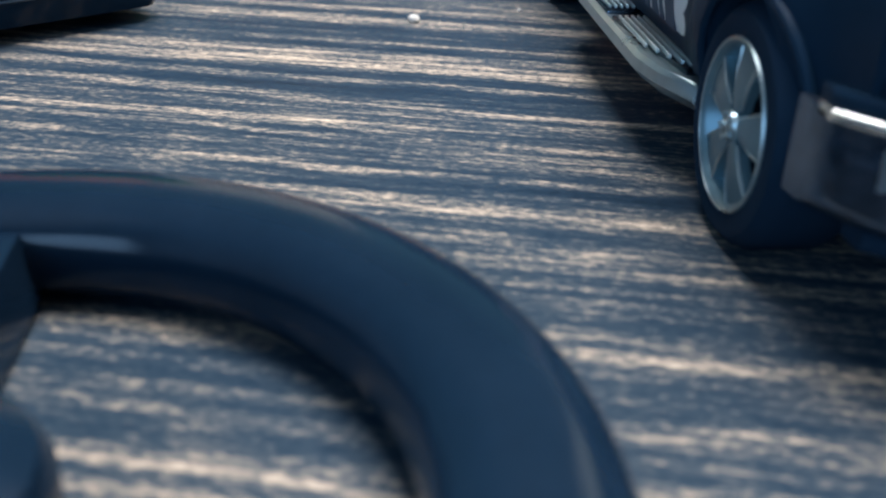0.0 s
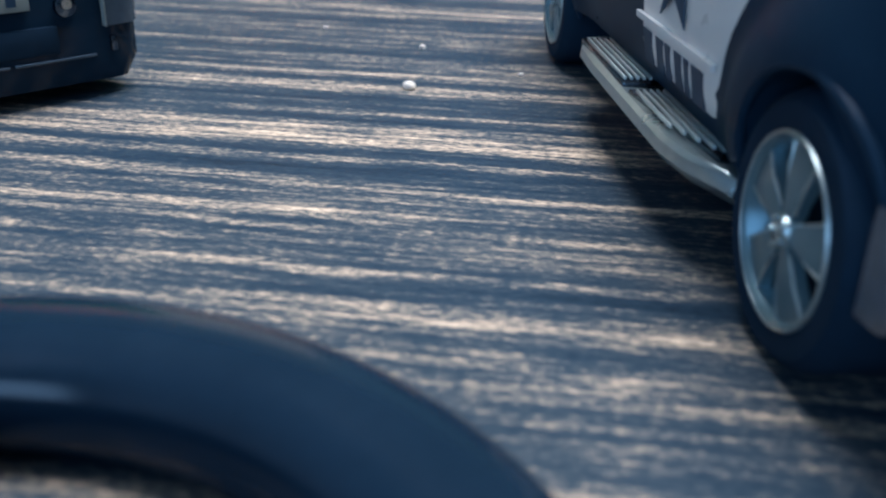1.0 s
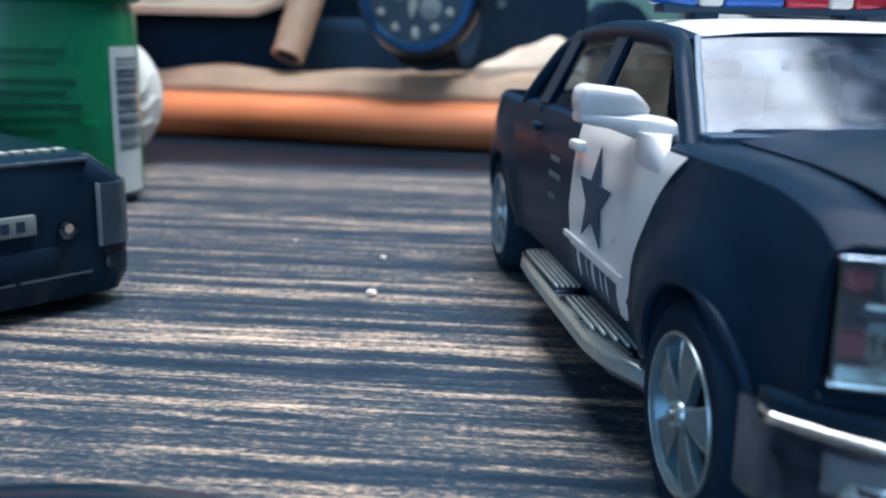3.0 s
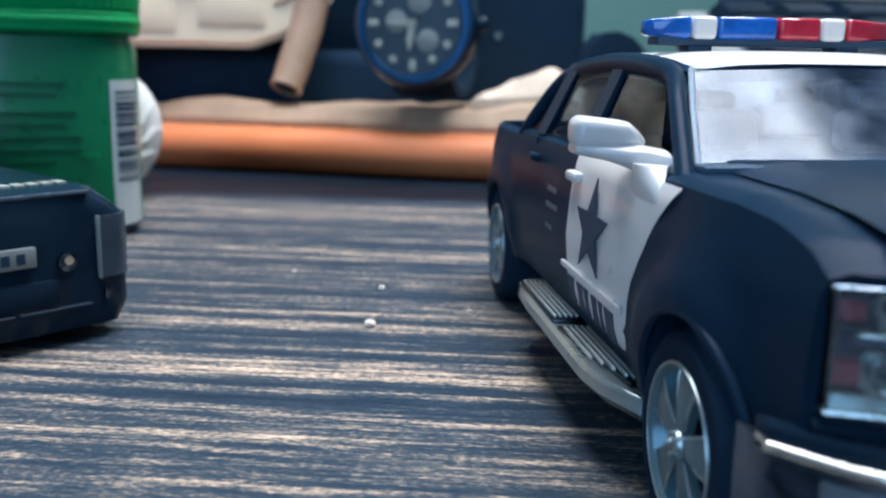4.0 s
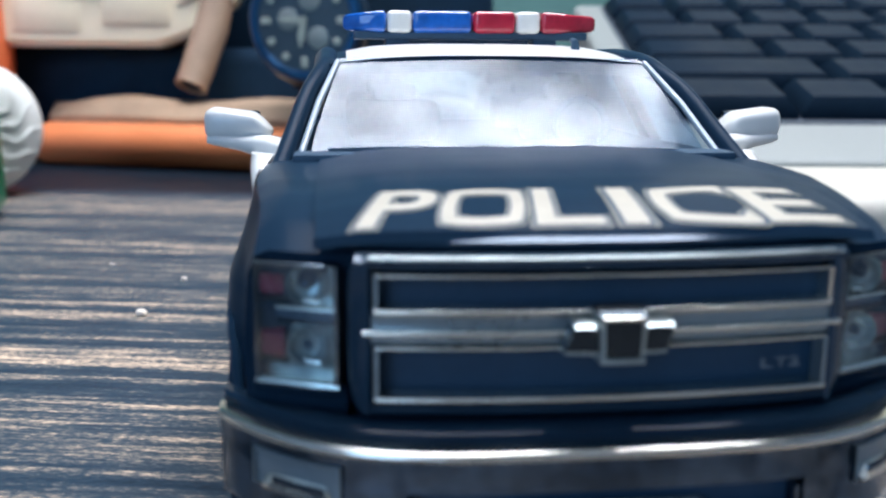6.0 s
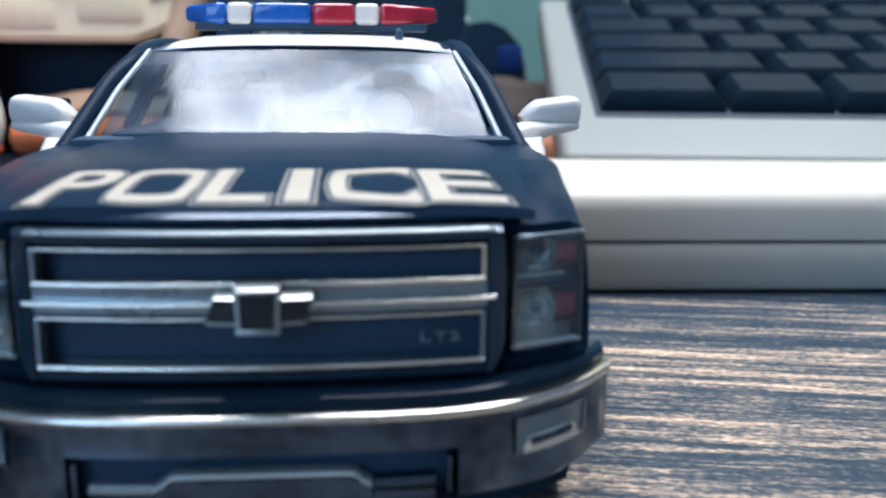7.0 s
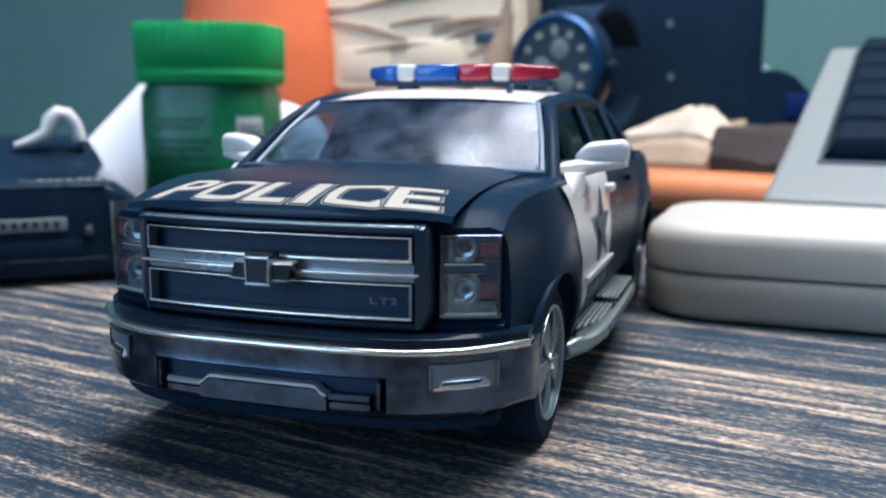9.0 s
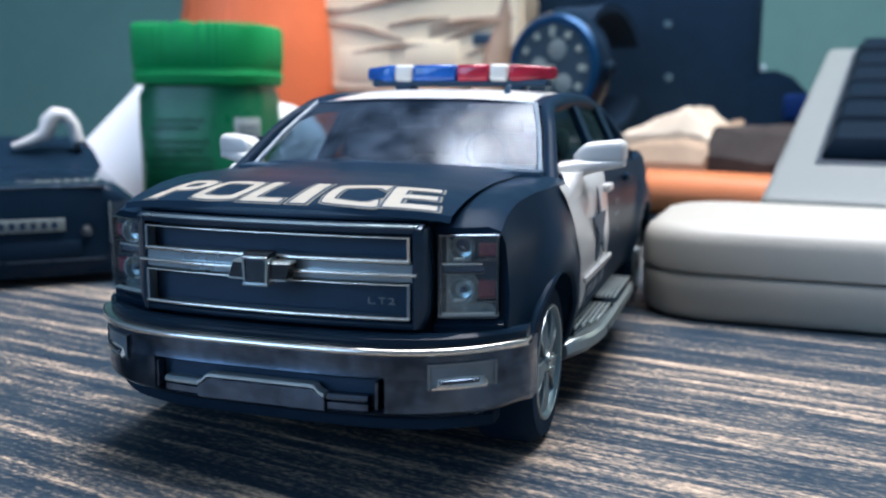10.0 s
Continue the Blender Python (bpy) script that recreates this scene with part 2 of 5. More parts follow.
M["lume"] = surface("pale_luminous_paint", (0.37, 0.40, 0.34), 0.5, vary=0.06)
M["subdial"] = surface("grey_subdial", (0.22, 0.25, 0.24), 0.5, vary=0.12)
M["paper"] = surface("white_paper", (0.86, 0.85, 0.88), 0.7, vary=0.03, bumpy=0.1)
M["wall_bounce"] = surface("white_bounce_paint", (0.70, 0.75, 0.80), 0.85, vary=0.06, wear=3, grain=40)
M["wall"] = surface("teal_wall_paint", (0.15, 0.29, 0.26), 0.8, vary=0.12, wear=4, grain=60, bumpy=0.1)
M["ceiling"] = surface("white_ceiling_paint", (0.62, 0.66, 0.70), 0.9, vary=0.06, wear=3, grain=40)
M["floor"] = surface("grey_floor", (0.10, 0.11, 0.13), 0.6, vary=0.2, wear=6, grain=60)
M["screen"] = surface("pale_panel", (0.62, 0.60, 0.46), 0.5, vary=0.05)
M["crumb"] = surface("pale_crumb", (0.75, 0.66, 0.55), 0.8, vary=0.1)


# ---------------- mesh helpers (millimetres inside, metres outside) ----------------
def part(name, bm, material, parent=None, label="", at=None, sharp=38.0):
    """Links a bmesh drawn in millimetres as one mesh object, under a thing or a part where one is given."""
    bmesh.ops.remove_doubles(bm, verts=bm.verts, dist=1e-4)
    bmesh.ops.recalc_face_normals(bm, faces=bm.faces)
    bm.transform(Matrix.Scale(0.001, 4))
    for f in bm.faces:
        f.smooth = True
    lim = radians(sharp)
    for e in bm.edges:
        if len(e.link_faces) == 2 and e.calc_face_angle(0.0) > lim:
            e.smooth = False
    me = bpy.data.meshes.new(name)
    bm.to_mesh(me)
    bm.free()
    me.materials.append(material)
    ob = new(name, me)
    if parent is not None:
        ob.parent = parent
    if at is not None:
        ob.matrix_basis = at
    if label:
        tagged(ob, label)
    return ob


def thing(name, at, label, category, group="", kind=""):
    ob = new(name)
    ob.empty_display_size = 0.01
    ob.matrix_basis = at
    return tagged(ob, label, category, group, kind)


def B():
    return bmesh.new()


def box(bm, x0, x1, y0, y1, z0, z1, bev=0.0, seg=2):
    vs = [bm.verts.new((x, y, z)) for x in (x0, x1) for y in (y0, y1) for z in (z0, z1)]
    fs = [bm.faces.new([vs[i] for i in q]) for q in ((0, 1, 3, 2), (4, 6, 7, 5), (0, 4, 5, 1), (2, 3, 7, 6), (0, 2, 6, 4), (1, 5, 7, 3))]
    if bev:
        es = list({e for f in fs for e in f.edges})
        bmesh.ops.bevel(bm, geom=es, offset=bev, segments=seg, affect="EDGES", profile=0.5, clamp_overlap=True)
    return bm


def cyl(bm, c, axis, r, h, n=32, r2=None, bev=0.0):
    """A cylinder or cone from c along axis ('x', 'y', 'z' or a vector) over h."""
    ax = {"x": Vector((1, 0, 0)), "y": Vector((0, 1, 0)), "z": Vector((0, 0, 1))}[axis] if isinstance(axis, str) else Vector(axis).normalized()
    q = ax.to_track_quat("Z", "Y")
    c = Vector(c)
    prof = [(r, 0), (r if r2 is None else r2, h)]
    if bev:
        a, b2 = prof[0][0], prof[1][0]
        prof = [(a - bev, 0), (a - 0.3 * bev, 0.3 * bev), (a, bev), (b2, h - bev), (b2 - 0.3 * bev, h - 0.3 * bev), (b2 - bev, h)]
    rings = []
    for rr, z in prof:
        rings.append([bm.verts.new(c + q @ Vector((rr * math.cos(t), rr * math.sin(t), z))) for t in (2 * math.pi * i / n for i in range(n))])
    for a, b2 in zip(rings, rings[1:]):
        for i in range(n):
            bm.faces.new((a[i], a[(i + 1) % n], b2[(i + 1) % n], b2[i]))
    bm.faces.new(rings[0][::-1])
    bm.faces.new(rings[-1])
    return bm


def lathe(bm, prof, n=48, closed=False):
    """Turns a profile of (r, z) about z."""
    rings = [[bm.verts.new((r * math.cos(t), r * math.sin(t), z)) for t in (2 * math.pi * i / n for i in range(n))] for r, z in prof]
    pairs = list(zip(rings, rings[1:])) + ([(rings[-1], rings[0])] if closed else [])
    for a, b2 in pairs:
        for i in range(n):
            bm.faces.new((a[i], a[(i + 1) % n], b2[(i + 1) % n], b2[i]))
    if not closed:
        bm.faces.new(rings[0][::-1])
        bm.faces.new(rings[-1])
    return bm


def loft(bm, loops, cap=True, closed=True):
    rows = [[bm.verts.new(p) for p in lp] for lp in loops]
    n = len(rows[0])
    for a, b2 in zip(rows, rows[1:]):
        for i in range(n if closed else n - 1):
            j = (i + 1) % n
            try:
                bm.faces.new((a[i], a[j], b2[j], b2[i]))
            except ValueError:
                pass
    if cap and closed:
        bm.faces.new(rows[0][::-1])
        bm.faces.new(rows[-1])
    return bm


def prism(bm, pts, to3, d0, d1):
    """Extrudes a flat outline; to3(u, v, d) places a corner."""
    return loft(bm, [[to3(u, v, d0) for u, v in pts], [to3(u, v, d1) for u, v in pts]])


def tube(bm, pts, r, n=10, closed=False):
    pts = [Vector(p) for p in pts]
    loops = []
    for i, p in enumerate(pts):
        a = pts[i - 1] if i or closed else p
        b2 = pts[(i + 1) % len(pts)] if i < len(pts) - 1 or closed else p
        q = (b2 - a).normalized().to_track_quat("Z", "Y")
        rr = r[i] if isinstance(r, (list, tuple)) else r
        loops.append([p + q @ Vector((rr * math.cos(t), rr * math.sin(t), 0)) for t in (2 * math.pi * k / n for k in range(n))])
    if closed:
        loops.append(loops[0])
        return loft(bm, loops, cap=False)
    return loft(bm, loops)


def torus(bm, c, R, r, axis="z", n=64, m=14, sq=1.0):
    for_q = {"x": Vector((1, 0, 0)), "y": Vector((0, 1, 0)), "z": Vector((0, 0, 1))}[axis].to_track_quat("Z", "Y")
    loops = []
    for i in range(n + 1):
        t = 2 * math.pi * i / n
        loops.append([Vector(c) + for_q @ Vector(((R + r * math.cos(s)) * math.cos(t), (R + r * math.cos(s)) * math.sin(t), r * sq * math.sin(s))) for s in (2 * math.pi * k / m for k in range(m))])
    return loft(bm, loops, cap=False)


def smooth(a, b2, x):
    t = min(1, max(0, (x - a) / (b2 - a)))
    return t * t * (3 - 2 * t)


# ---------------- room and desk ----------------
def room():
    def slab(name, kind_label, mat, *dims):
        ob = part(name, box(B(), *dims), mat)
        return tagged(ob, kind_label, "wall", kind="structure")
    slab("wall_north", "teal painted wall behind the desk", M["wall"], -1600, 1600, 950, 1050, -760, 1800)
    # the three walls out of view are white to bounce more light in
    slab("wall_south", "unseen wall made white to bounce light", M["wall_bounce"], -1600, 1600, -1900, -1800, -760, 1800)
    slab("wall_east", "unseen wall made white to bounce light", M["wall_bounce"], 1600, 1700, -1900, 1050, -760, 1800)
    slab("wall_west", "unseen wall made white to bounce light", M["wall_bounce"], -1700, -1600, -1900, 1050, -760, 1800)
    tagged(slab("ceiling", "plain white ceiling", M["ceiling"], -1700, 1700, -1900, 1050, 1800, 1900), "plain white ceiling", "ceiling")
    tagged(slab("floor", "grey floor", M["floor"], -1700, 1700, -1900, 1050, -860, -760), "plain grey floor", "floor")


room()


# unseen window frame, added only to go with the blue fill
def window():
    w = thing("added_window_1", pose(-0.75, -1.79, 0.52), "white window frame added, unseen, behind the fill light", "window", kind="structure")
    for nm, d in (("frame_top", (-800, 800, 0, 40, 600, 670)), ("frame_bottom", (-800, 800, 0, 40, -690, -620)), ("frame_side", (-800, -730, 0, 40, -620, 620)), ("frame_side", (730, 800, 0, 40, -620, 620)), ("mullion", (-25, 25, 0, 36, -620, 620))):
        part(nm, box(B(), *d, 4), M["kb_white"], w)
    part("window_sill", box(B(), -840, 840, 0, 120, -720, -692, 4), M["kb_white"], w)


window()


def desk():
    d = thing("desk", Matrix.Identity(4), "desk with a dark streaked wood laminate top", "desk")
    turn = Matrix.Rotation(radians(-11.5), 4, "Z")
    b = box(B(), -620, 620, -330, 400, -25, 0, 1.5)
    b.transform(turn)
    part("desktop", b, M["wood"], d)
    for x in (-590, 590):
        for y in (-300, 370):
            b = box(B(), x - 22, x + 22, y - 22, y + 22, -760, -25, 2)
            b.transform(turn)
            part("leg", b, M["black_plastic"], d)


desk()


# ---------------- police pickup ----------------
HUB_Y, HUB_Z, ARCH = (21.3, 100.1), 8.8, 10.0


def side_x(z):
    return float(np.interp(z, [7, 9.5, 13, 18, 23, 26, 28.5], [21.0, 22.3, 23.2, 23.6, 23.2, 22.7, 21.8]))


def taper(y):
    return 1 - 0.075 * smooth(26, 2, y) - 0.05 * smooth(108, 120, y)


def front_y(x):
    return 2.6 + 5.0 * (abs(x) / 22.0) ** 2.2


def flare(y, z):
    """How far the fender swells out round a wheel arch."""
    return sum(0.85 * smooth(15.0, 11.5, math.hypot(y - hy, z - HUB_Z)) for hy in HUB_Y)


def hood_z(x, y):
    return float(np.interp(y, [2, 3.5, 5, 8, 11.5, 18, 33], [26.2, 26.8, 27.2, 27.85, 28.35, 28.75, 28.85])) + 0.15 - 0.75 * (abs(x) / 17.0) ** 4


def truck_body():
    b = B()
    ys = sorted(set([2.6, 3.4, 5, 7, 9] + [9 + 1.0 * i for i in range(26)] + list(range(35, 90, 4)) + [88 + 1.0 * i for i in range(26)] + [114, 115.5, 116.6, 117.2]))
    loops = []
    for y in ys:
        sill = 9.2
        for hy in HUB_Y:
            d = ARCH ** 2 - (y - hy) ** 2
            if d > 0:
                sill = max(sill, HUB_Z + math.sqrt(d))
        tp = taper(y)
        if y < 33:
            edge, mid = hood_z(17, y) - 0.25, hood_z(0, y) - 0.45
            shoulder = hood_z(17, y) - 0.85
            if y < 5:
                edge, mid, shoulder = edge - 0.5, mid - 0.5, shoulder - 0.3
        elif y < 94:
            edge = mid = 27.6
            shoulder = 27.0
        else:
            edge, mid, shoulder = 27.0, 27.0, 26.4
        inner = 17.2 if y < 94 else 19.5
        low = mid if y < 95 or y > 114 else 16.0
        r = [(0, 7.5), (15.8, 7.5), (15.8, sill if sill > 9.3 else 7.5), (side_x(sill) * tp, sill)]
        r[-1] = (r[-1][0] + flare(y, sill), sill)
        for z in (11.0, 13.0, 15.0, 17.0, 19.0, 20.5, 22.0, 23.5):
            zz = max(z, sill + 0.02 * z)
            r.append((side_x(zz) * tp + flare(y, zz), zz))
        r += [(side_x(shoulder) * tp - 0.25, shoulder), (side_x(shoulder) * tp - 1.3, 0.5 * (shoulder + edge) + 0.25), (inner + 1.5, edge), (inner, edge if low == mid else low), (0, low)]
        loop = []
        for x, z in r + [(-x, z) for x, z in r[-2:0:-1]]:
            yy = y + (front_y(x) - 2.6) * smooth(24, 2.6, y)
            if y > 100:
                yy -= 2.5 * (abs(x) / 22.0) ** 3 * smooth(105, 117, y)
            loop.append((x, yy, z))
        loops.append(loop)
    return loft(b, loops)


def cbar(bm, x0, x1, z0, z1, yf, off, depth, n=14, round_=0.25, slope=0.0):
    """A bar that follows the curve yf(x): its face stands off in front of the curve."""
    loops = []
    for i in range(n + 1):
        x = x0 + (x1 - x0) * i / n
        y = yf(x) - off
        a0 = z0(x) if callable(z0) else z0
        a1 = z1(x) if callable(z1) else z1
        k = min(round_, 0.45 * (a1 - a0), 0.45 * depth)
        kt = max(k, slope * (a1 - a0))
        loops.append([(x, y + depth, a0), (x, y + min(k, 0.2 * (a1 - a0)), a0), (x, y, a0 + min(k, 0.2 * (a1 - a0)) if slope else a0 + k), (x, y, a1 - kt), (x, y + min((0.8 if slope else 1.45) * kt, 0.8 * depth), a1), (x, y + depth, a1)])
    return loft(bm, loops)


def crod(bm, x0, x1, z0, z1, yf, off, depth, n=18):
    """A bar like cbar, with a rounded front for a plated strip."""
    loops = []
    for i in range(n + 1):
        x = x0 + (x1 - x0) * i / n
        a0 = z0(x) if callable(z0) else z0
        a1 = z1(x) if callable(z1) else z1
        y, zc, r = yf(x) - off, (a0 + a1) / 2, (a1 - a0) / 2
        arc = [(x, y + r * 1.15 * (1 - math.cos(t)), zc + r * math.sin(t)) for t in (math.pi * (k / 10 - 0.5) for k in range(11))]
        loops.append([(x, y + depth, a0)] + arc + [(x, y + depth, a1)])
    return loft(bm, loops)


def rim_mesh():
    b = B()
    prof = [(6.15, -0.2), (6.25, 0.35), (5.95, 0.5), (5.55, 0.1), (5.35, -1.4), (5.2, -1.6)]
    lathe(b, prof + [(5.0, -2.2), (6.0, -2.2)], 44, closed=True)
    return b


def spoke_mesh(a):
    b = B()
    loops = []
    for r, w, z in ((0.9, 0.62, 0.2), (2.2, 0.95, 0.3), (3.8, 1.45, 0.25), (5.5, 2.0, 0.0)):
        loops.append([(r, -w, z - 0.9), (r, -w * 0.9, z), (r, 0, z + 0.08), (r, w * 0.9, z), (r, w, z - 0.9)])
    loft(b, loops)
    b.transform(Matrix.Rotation(a, 4, "Z"))
    return b


def wheel(parent, x, y, side):
    w = new("wheel")
    w.parent = parent
    rot = Matrix.Rotation(radians(90) * side, 4, "Y")
    w.matrix_basis = Matrix.Translation((x * 0.001, y * 0.001, HUB_Z * 0.001)) @ rot
    b = B()
    lathe(b, [(5.7, 0.1), (6.6, 0.45), (7.9, 0.35), (8.5, -0.2), (8.8, -1.1), (8.8, -5.2), (8.4, -6.0), (5.7, -6.2)], 48, closed=True)
    part("tyre", b, M["rubber"], w)
    part("rim", rim_mesh(), M["silver"], w)
    part("rim_lip", torus(B(), (0, 0, 0.42), 6.08, 0.13, n=56, m=8), M["step_dark"], w)
    for k in range(5):
        a = radians(72 * k - 8)
        spoke = part("spoke", spoke_mesh(a), M["silver"], w)
        for e in (-1, 1):
            b = tube(B(), [(1.5, e * 0.68, 0.12), (3.6, e * 1.22, 0.2), (5.45, e * 1.76, 0.02)], 0.11, 6)
            b.transform(Matrix.Rotation(a, 4, "Z"))
            part("spoke_edge", b, M["step_dark"], spoke)
    hub = part("hub_cap", cyl(B(), (0, 0, -0.6), "z", 1.35, 1.2, 20, 1.1, bev=0.2), M["lamp_bowl"], w)
    for k in range(5):
        a = radians(72 * k + 28)
        part("wheel_nut", cyl(B(), (0.85 * math.cos(a), 0.85 * math.sin(a), 0.55), "z", 0.2, 0.3, 8), M["step_dark"], hub)
    part("brake_disc", cyl(B(), (0, 0, -3.0), "z", 5.3, 0.8, 32), M["rubber"], w)
    return w


def star_points(r, k=0.42):
    return [((r if i % 2 == 0 else r * k) * math.sin(math.pi * i / 5), (r if i % 2 == 0 else r * k) * math.cos(math.pi * i / 5)) for i in range(10)]


def on_side(s, off=0.0):
    """Places (y, z) on the truck's flank on side s (-1 or 1), standing off by off + d."""
    return lambda u, v, d: (s * (side_x(v) * taper(u) + off + d), u, v)


def white_door(parent, s):
    b = B()
    rows = []
    for i in range(19):
        z = 10.8 + (27.2 - 10.8) * i / 18
        yf = float(np.interp(z, [9, 13, 16, 20, 24, 26, 27.3], [36.6, 36.4, 35.6, 33.4, 30.6, 28.6, 27.0]))
        yb = 57.4 + 0.4 * smooth(10, 27, z)
        row = []
        for j in range(9):
            y = yf + (yb - yf) * j / 8
            row.append((s * (side_x(z) * taper(y) + 0.30 - (0.28 if j in (0, 8) or i in (0, 18) else 0)), y, z))
        rows.append(row)
    loft(b, rows, cap=False, closed=False)
    d = part("door_panel", b, M["white_paint"], parent, "white front door panel")
    part("star_badge", prism(B(), [(46.6 + u * 1.12, 20.5 + v) for u, v in star_points(5.1, 0.40)], on_side(s, 0.55), 0.02, 0.16), M["decal_dark"], d, "dark five-pointed star")
    part("trim_line", prism(B(), [(36.4, 14.7), (57.6, 14.7), (57.6, 15.3), (36.4, 15.3)], on_side(s, 0.25), 0.05, 0.45), M["white_paint"], d)
    for y, w, h in ((39.0, 3.0, 3.0), (42.7, 1.3, 3.0), (44.6, 2.0, 3.0), (47.8, 1.6, 3.0), (49.9, 2.2, 3.0), (53.4, 2.8, 3.0)):
        part("lettering_bar", prism(B(), [(y, 11.0), (y + w, 11.0), (y + w, 11.0 + h), (y, 11.0 + h)], on_side(s, 0.28), 0.02, 0.12), M["decal_dark"], d)
    b = box(B(), 53.2, 57.0, -0.55, 0.55, 0, 1.2, 0.35)
    for v in b.verts:
        y, z0, o = v.co
        v.co = (s * (side_x(24.8) + 0.1 + o), y, 24.8 + z0)
    part("door_handle", b, M["white_paint"], d)
    return d


def mirror(parent, s):
    # upper shell over a lower lip, and a tapered neck down to the door's top corner
    b = box(B(), 21.6, 27.9, 37.6, 41.6, 29.05, 32.0, 1.0, 4)
    for v in b.verts:
        x, y, z = v.co
        k = smooth(22, 27.4, x)
        top = smooth(29.7, 31.9, z)
        v.co = (x + 1.1 * top * (1 - k), y + 0.9 * k, z - 0.35 * (1 - k) * top)
    lip = B()
    loops = []
    for x, y, z, ry, rz in ((27.7, 40.5, 29.1, 1.5, 0.45), (27.0, 40.4, 29.05, 1.9, 0.6), (24.6, 39.6, 28.8, 2.1, 0.75), (22.4, 38.2, 28.5, 2.3, 1.15), (20.7, 36.6, 28.2, 2.3, 1.2), (20.2, 35.9, 28.0, 1.9, 0.9)):
        loops.append([(x, y + ry * math.copysign(abs(math.cos(t)) ** 0.7, math.cos(t)), z + rz * math.copysign(abs(math.sin(t)) ** 0.7, math.sin(t))) for t in (2 * math.pi * i / 20 for i in range(20))])
    loft(lip, loops)
    loops = []
    for x, y, z, rx, ry in ((22.75, 34.4, 24.8, 0.25, 4.4), (22.75, 34.6, 26.0, 0.5, 4.0), (22.4, 35.0, 27.2, 1.0, 3.4), (21.9, 36.0, 28.2, 1.5, 2.6)):
        loops.append([(x + rx * math.cos(t), y + ry * math.sin(t), z) for t in (2 * math.pi * i / 16 for i in range(16))])
    loft(lip, loops)
    c = box(B(), 22.9, 27.5, 41.4, 42.65, 29.6, 31.6, 0.4)
    if s < 0:
        for m in (b, c, lip):
            for v in m.verts:
                v.co.x = -v.co.x
    ob = part("side_mirror", b, M["white_paint"], parent, "white side mirror")
    part("mirror_lip", lip, M["white_paint"], ob)
    part("mirror_glass", c, M["dark_chrome"], ob)


def step_board(parent, s):
    """Chrome running board with two ribbed treads."""
    b = B()
    loops = []
    for y, xi, xo, z in ((31.5, 20.2, 22.9, 8.1), (31.8, 20.2, 23.2, 8.35), (36.5, 20.5, 25.2, 8.5), (41, 20.5, 25.9, 8.5), (66, 20.5, 25.9, 8.5), (73, 20.5, 25.6, 8.5), (77, 20.5, 24.6, 8.4), (79, 20.5, 22.0, 8.1)):
        loops.append([(s * xi, y, z - 0.3), (s * xi, y, z - 1.9), (s * (xo - 1.0), y, z - 2.3), (s * xo, y, z - 1.3), (s * (xo - 0.15), y, z - 0.35), (s * (xo - 0.6), y, z)])
    loft(b, loops)
    ob = part("running_board", b, M["step_dark"], parent, "dulled chrome running board")
    for y0, y1 in ((34.6, 53.4), (55.4, 74.6)):
        b = box(B(), min(s * 21.0, s * 25.2), max(s * 21.0, s * 25.2), y0, y1, 8.3, 8.85, 0.15)
        if y0 < 40:
            for v in b.verts:
                v.co.x = s * min(abs(v.co.x), 22.6 + 0.36 * (v.co.y - 34.6) + 0.4)
        tread = part("tread", b, M["dark_chrome"], ob)
        for k in range(6):
            x = 21.4 + 0.62 * k
            ys = y0 + (1.2 if y0 > 40 else 1.2 + max(0, (x - 22.4) / 0.36))
            part("rib", box(B(), min(s * x, s * (x + 0.3)), max(s * x, s * (x + 0.3)), ys, y1 - 1.0, 8.75, 9.15, 0.12, 2), M["step"], tread)


def pillar(bm, lo, hi, wy, wx):
    """A post from lo to hi with a width along the car and a thickness."""
    loops = []
    for p in (lo, tuple(0.5 * (a + c) for a, c in zip(lo, hi)), hi):
        x, y, z = p
        sgn = 1 if x > 0 else -1
        loops.append([(x - sgn * wx, y, z), (x, y, z), (x, y + wy, z), (x - sgn * wx, y + wy, z)])
    return loft(bm, loops)


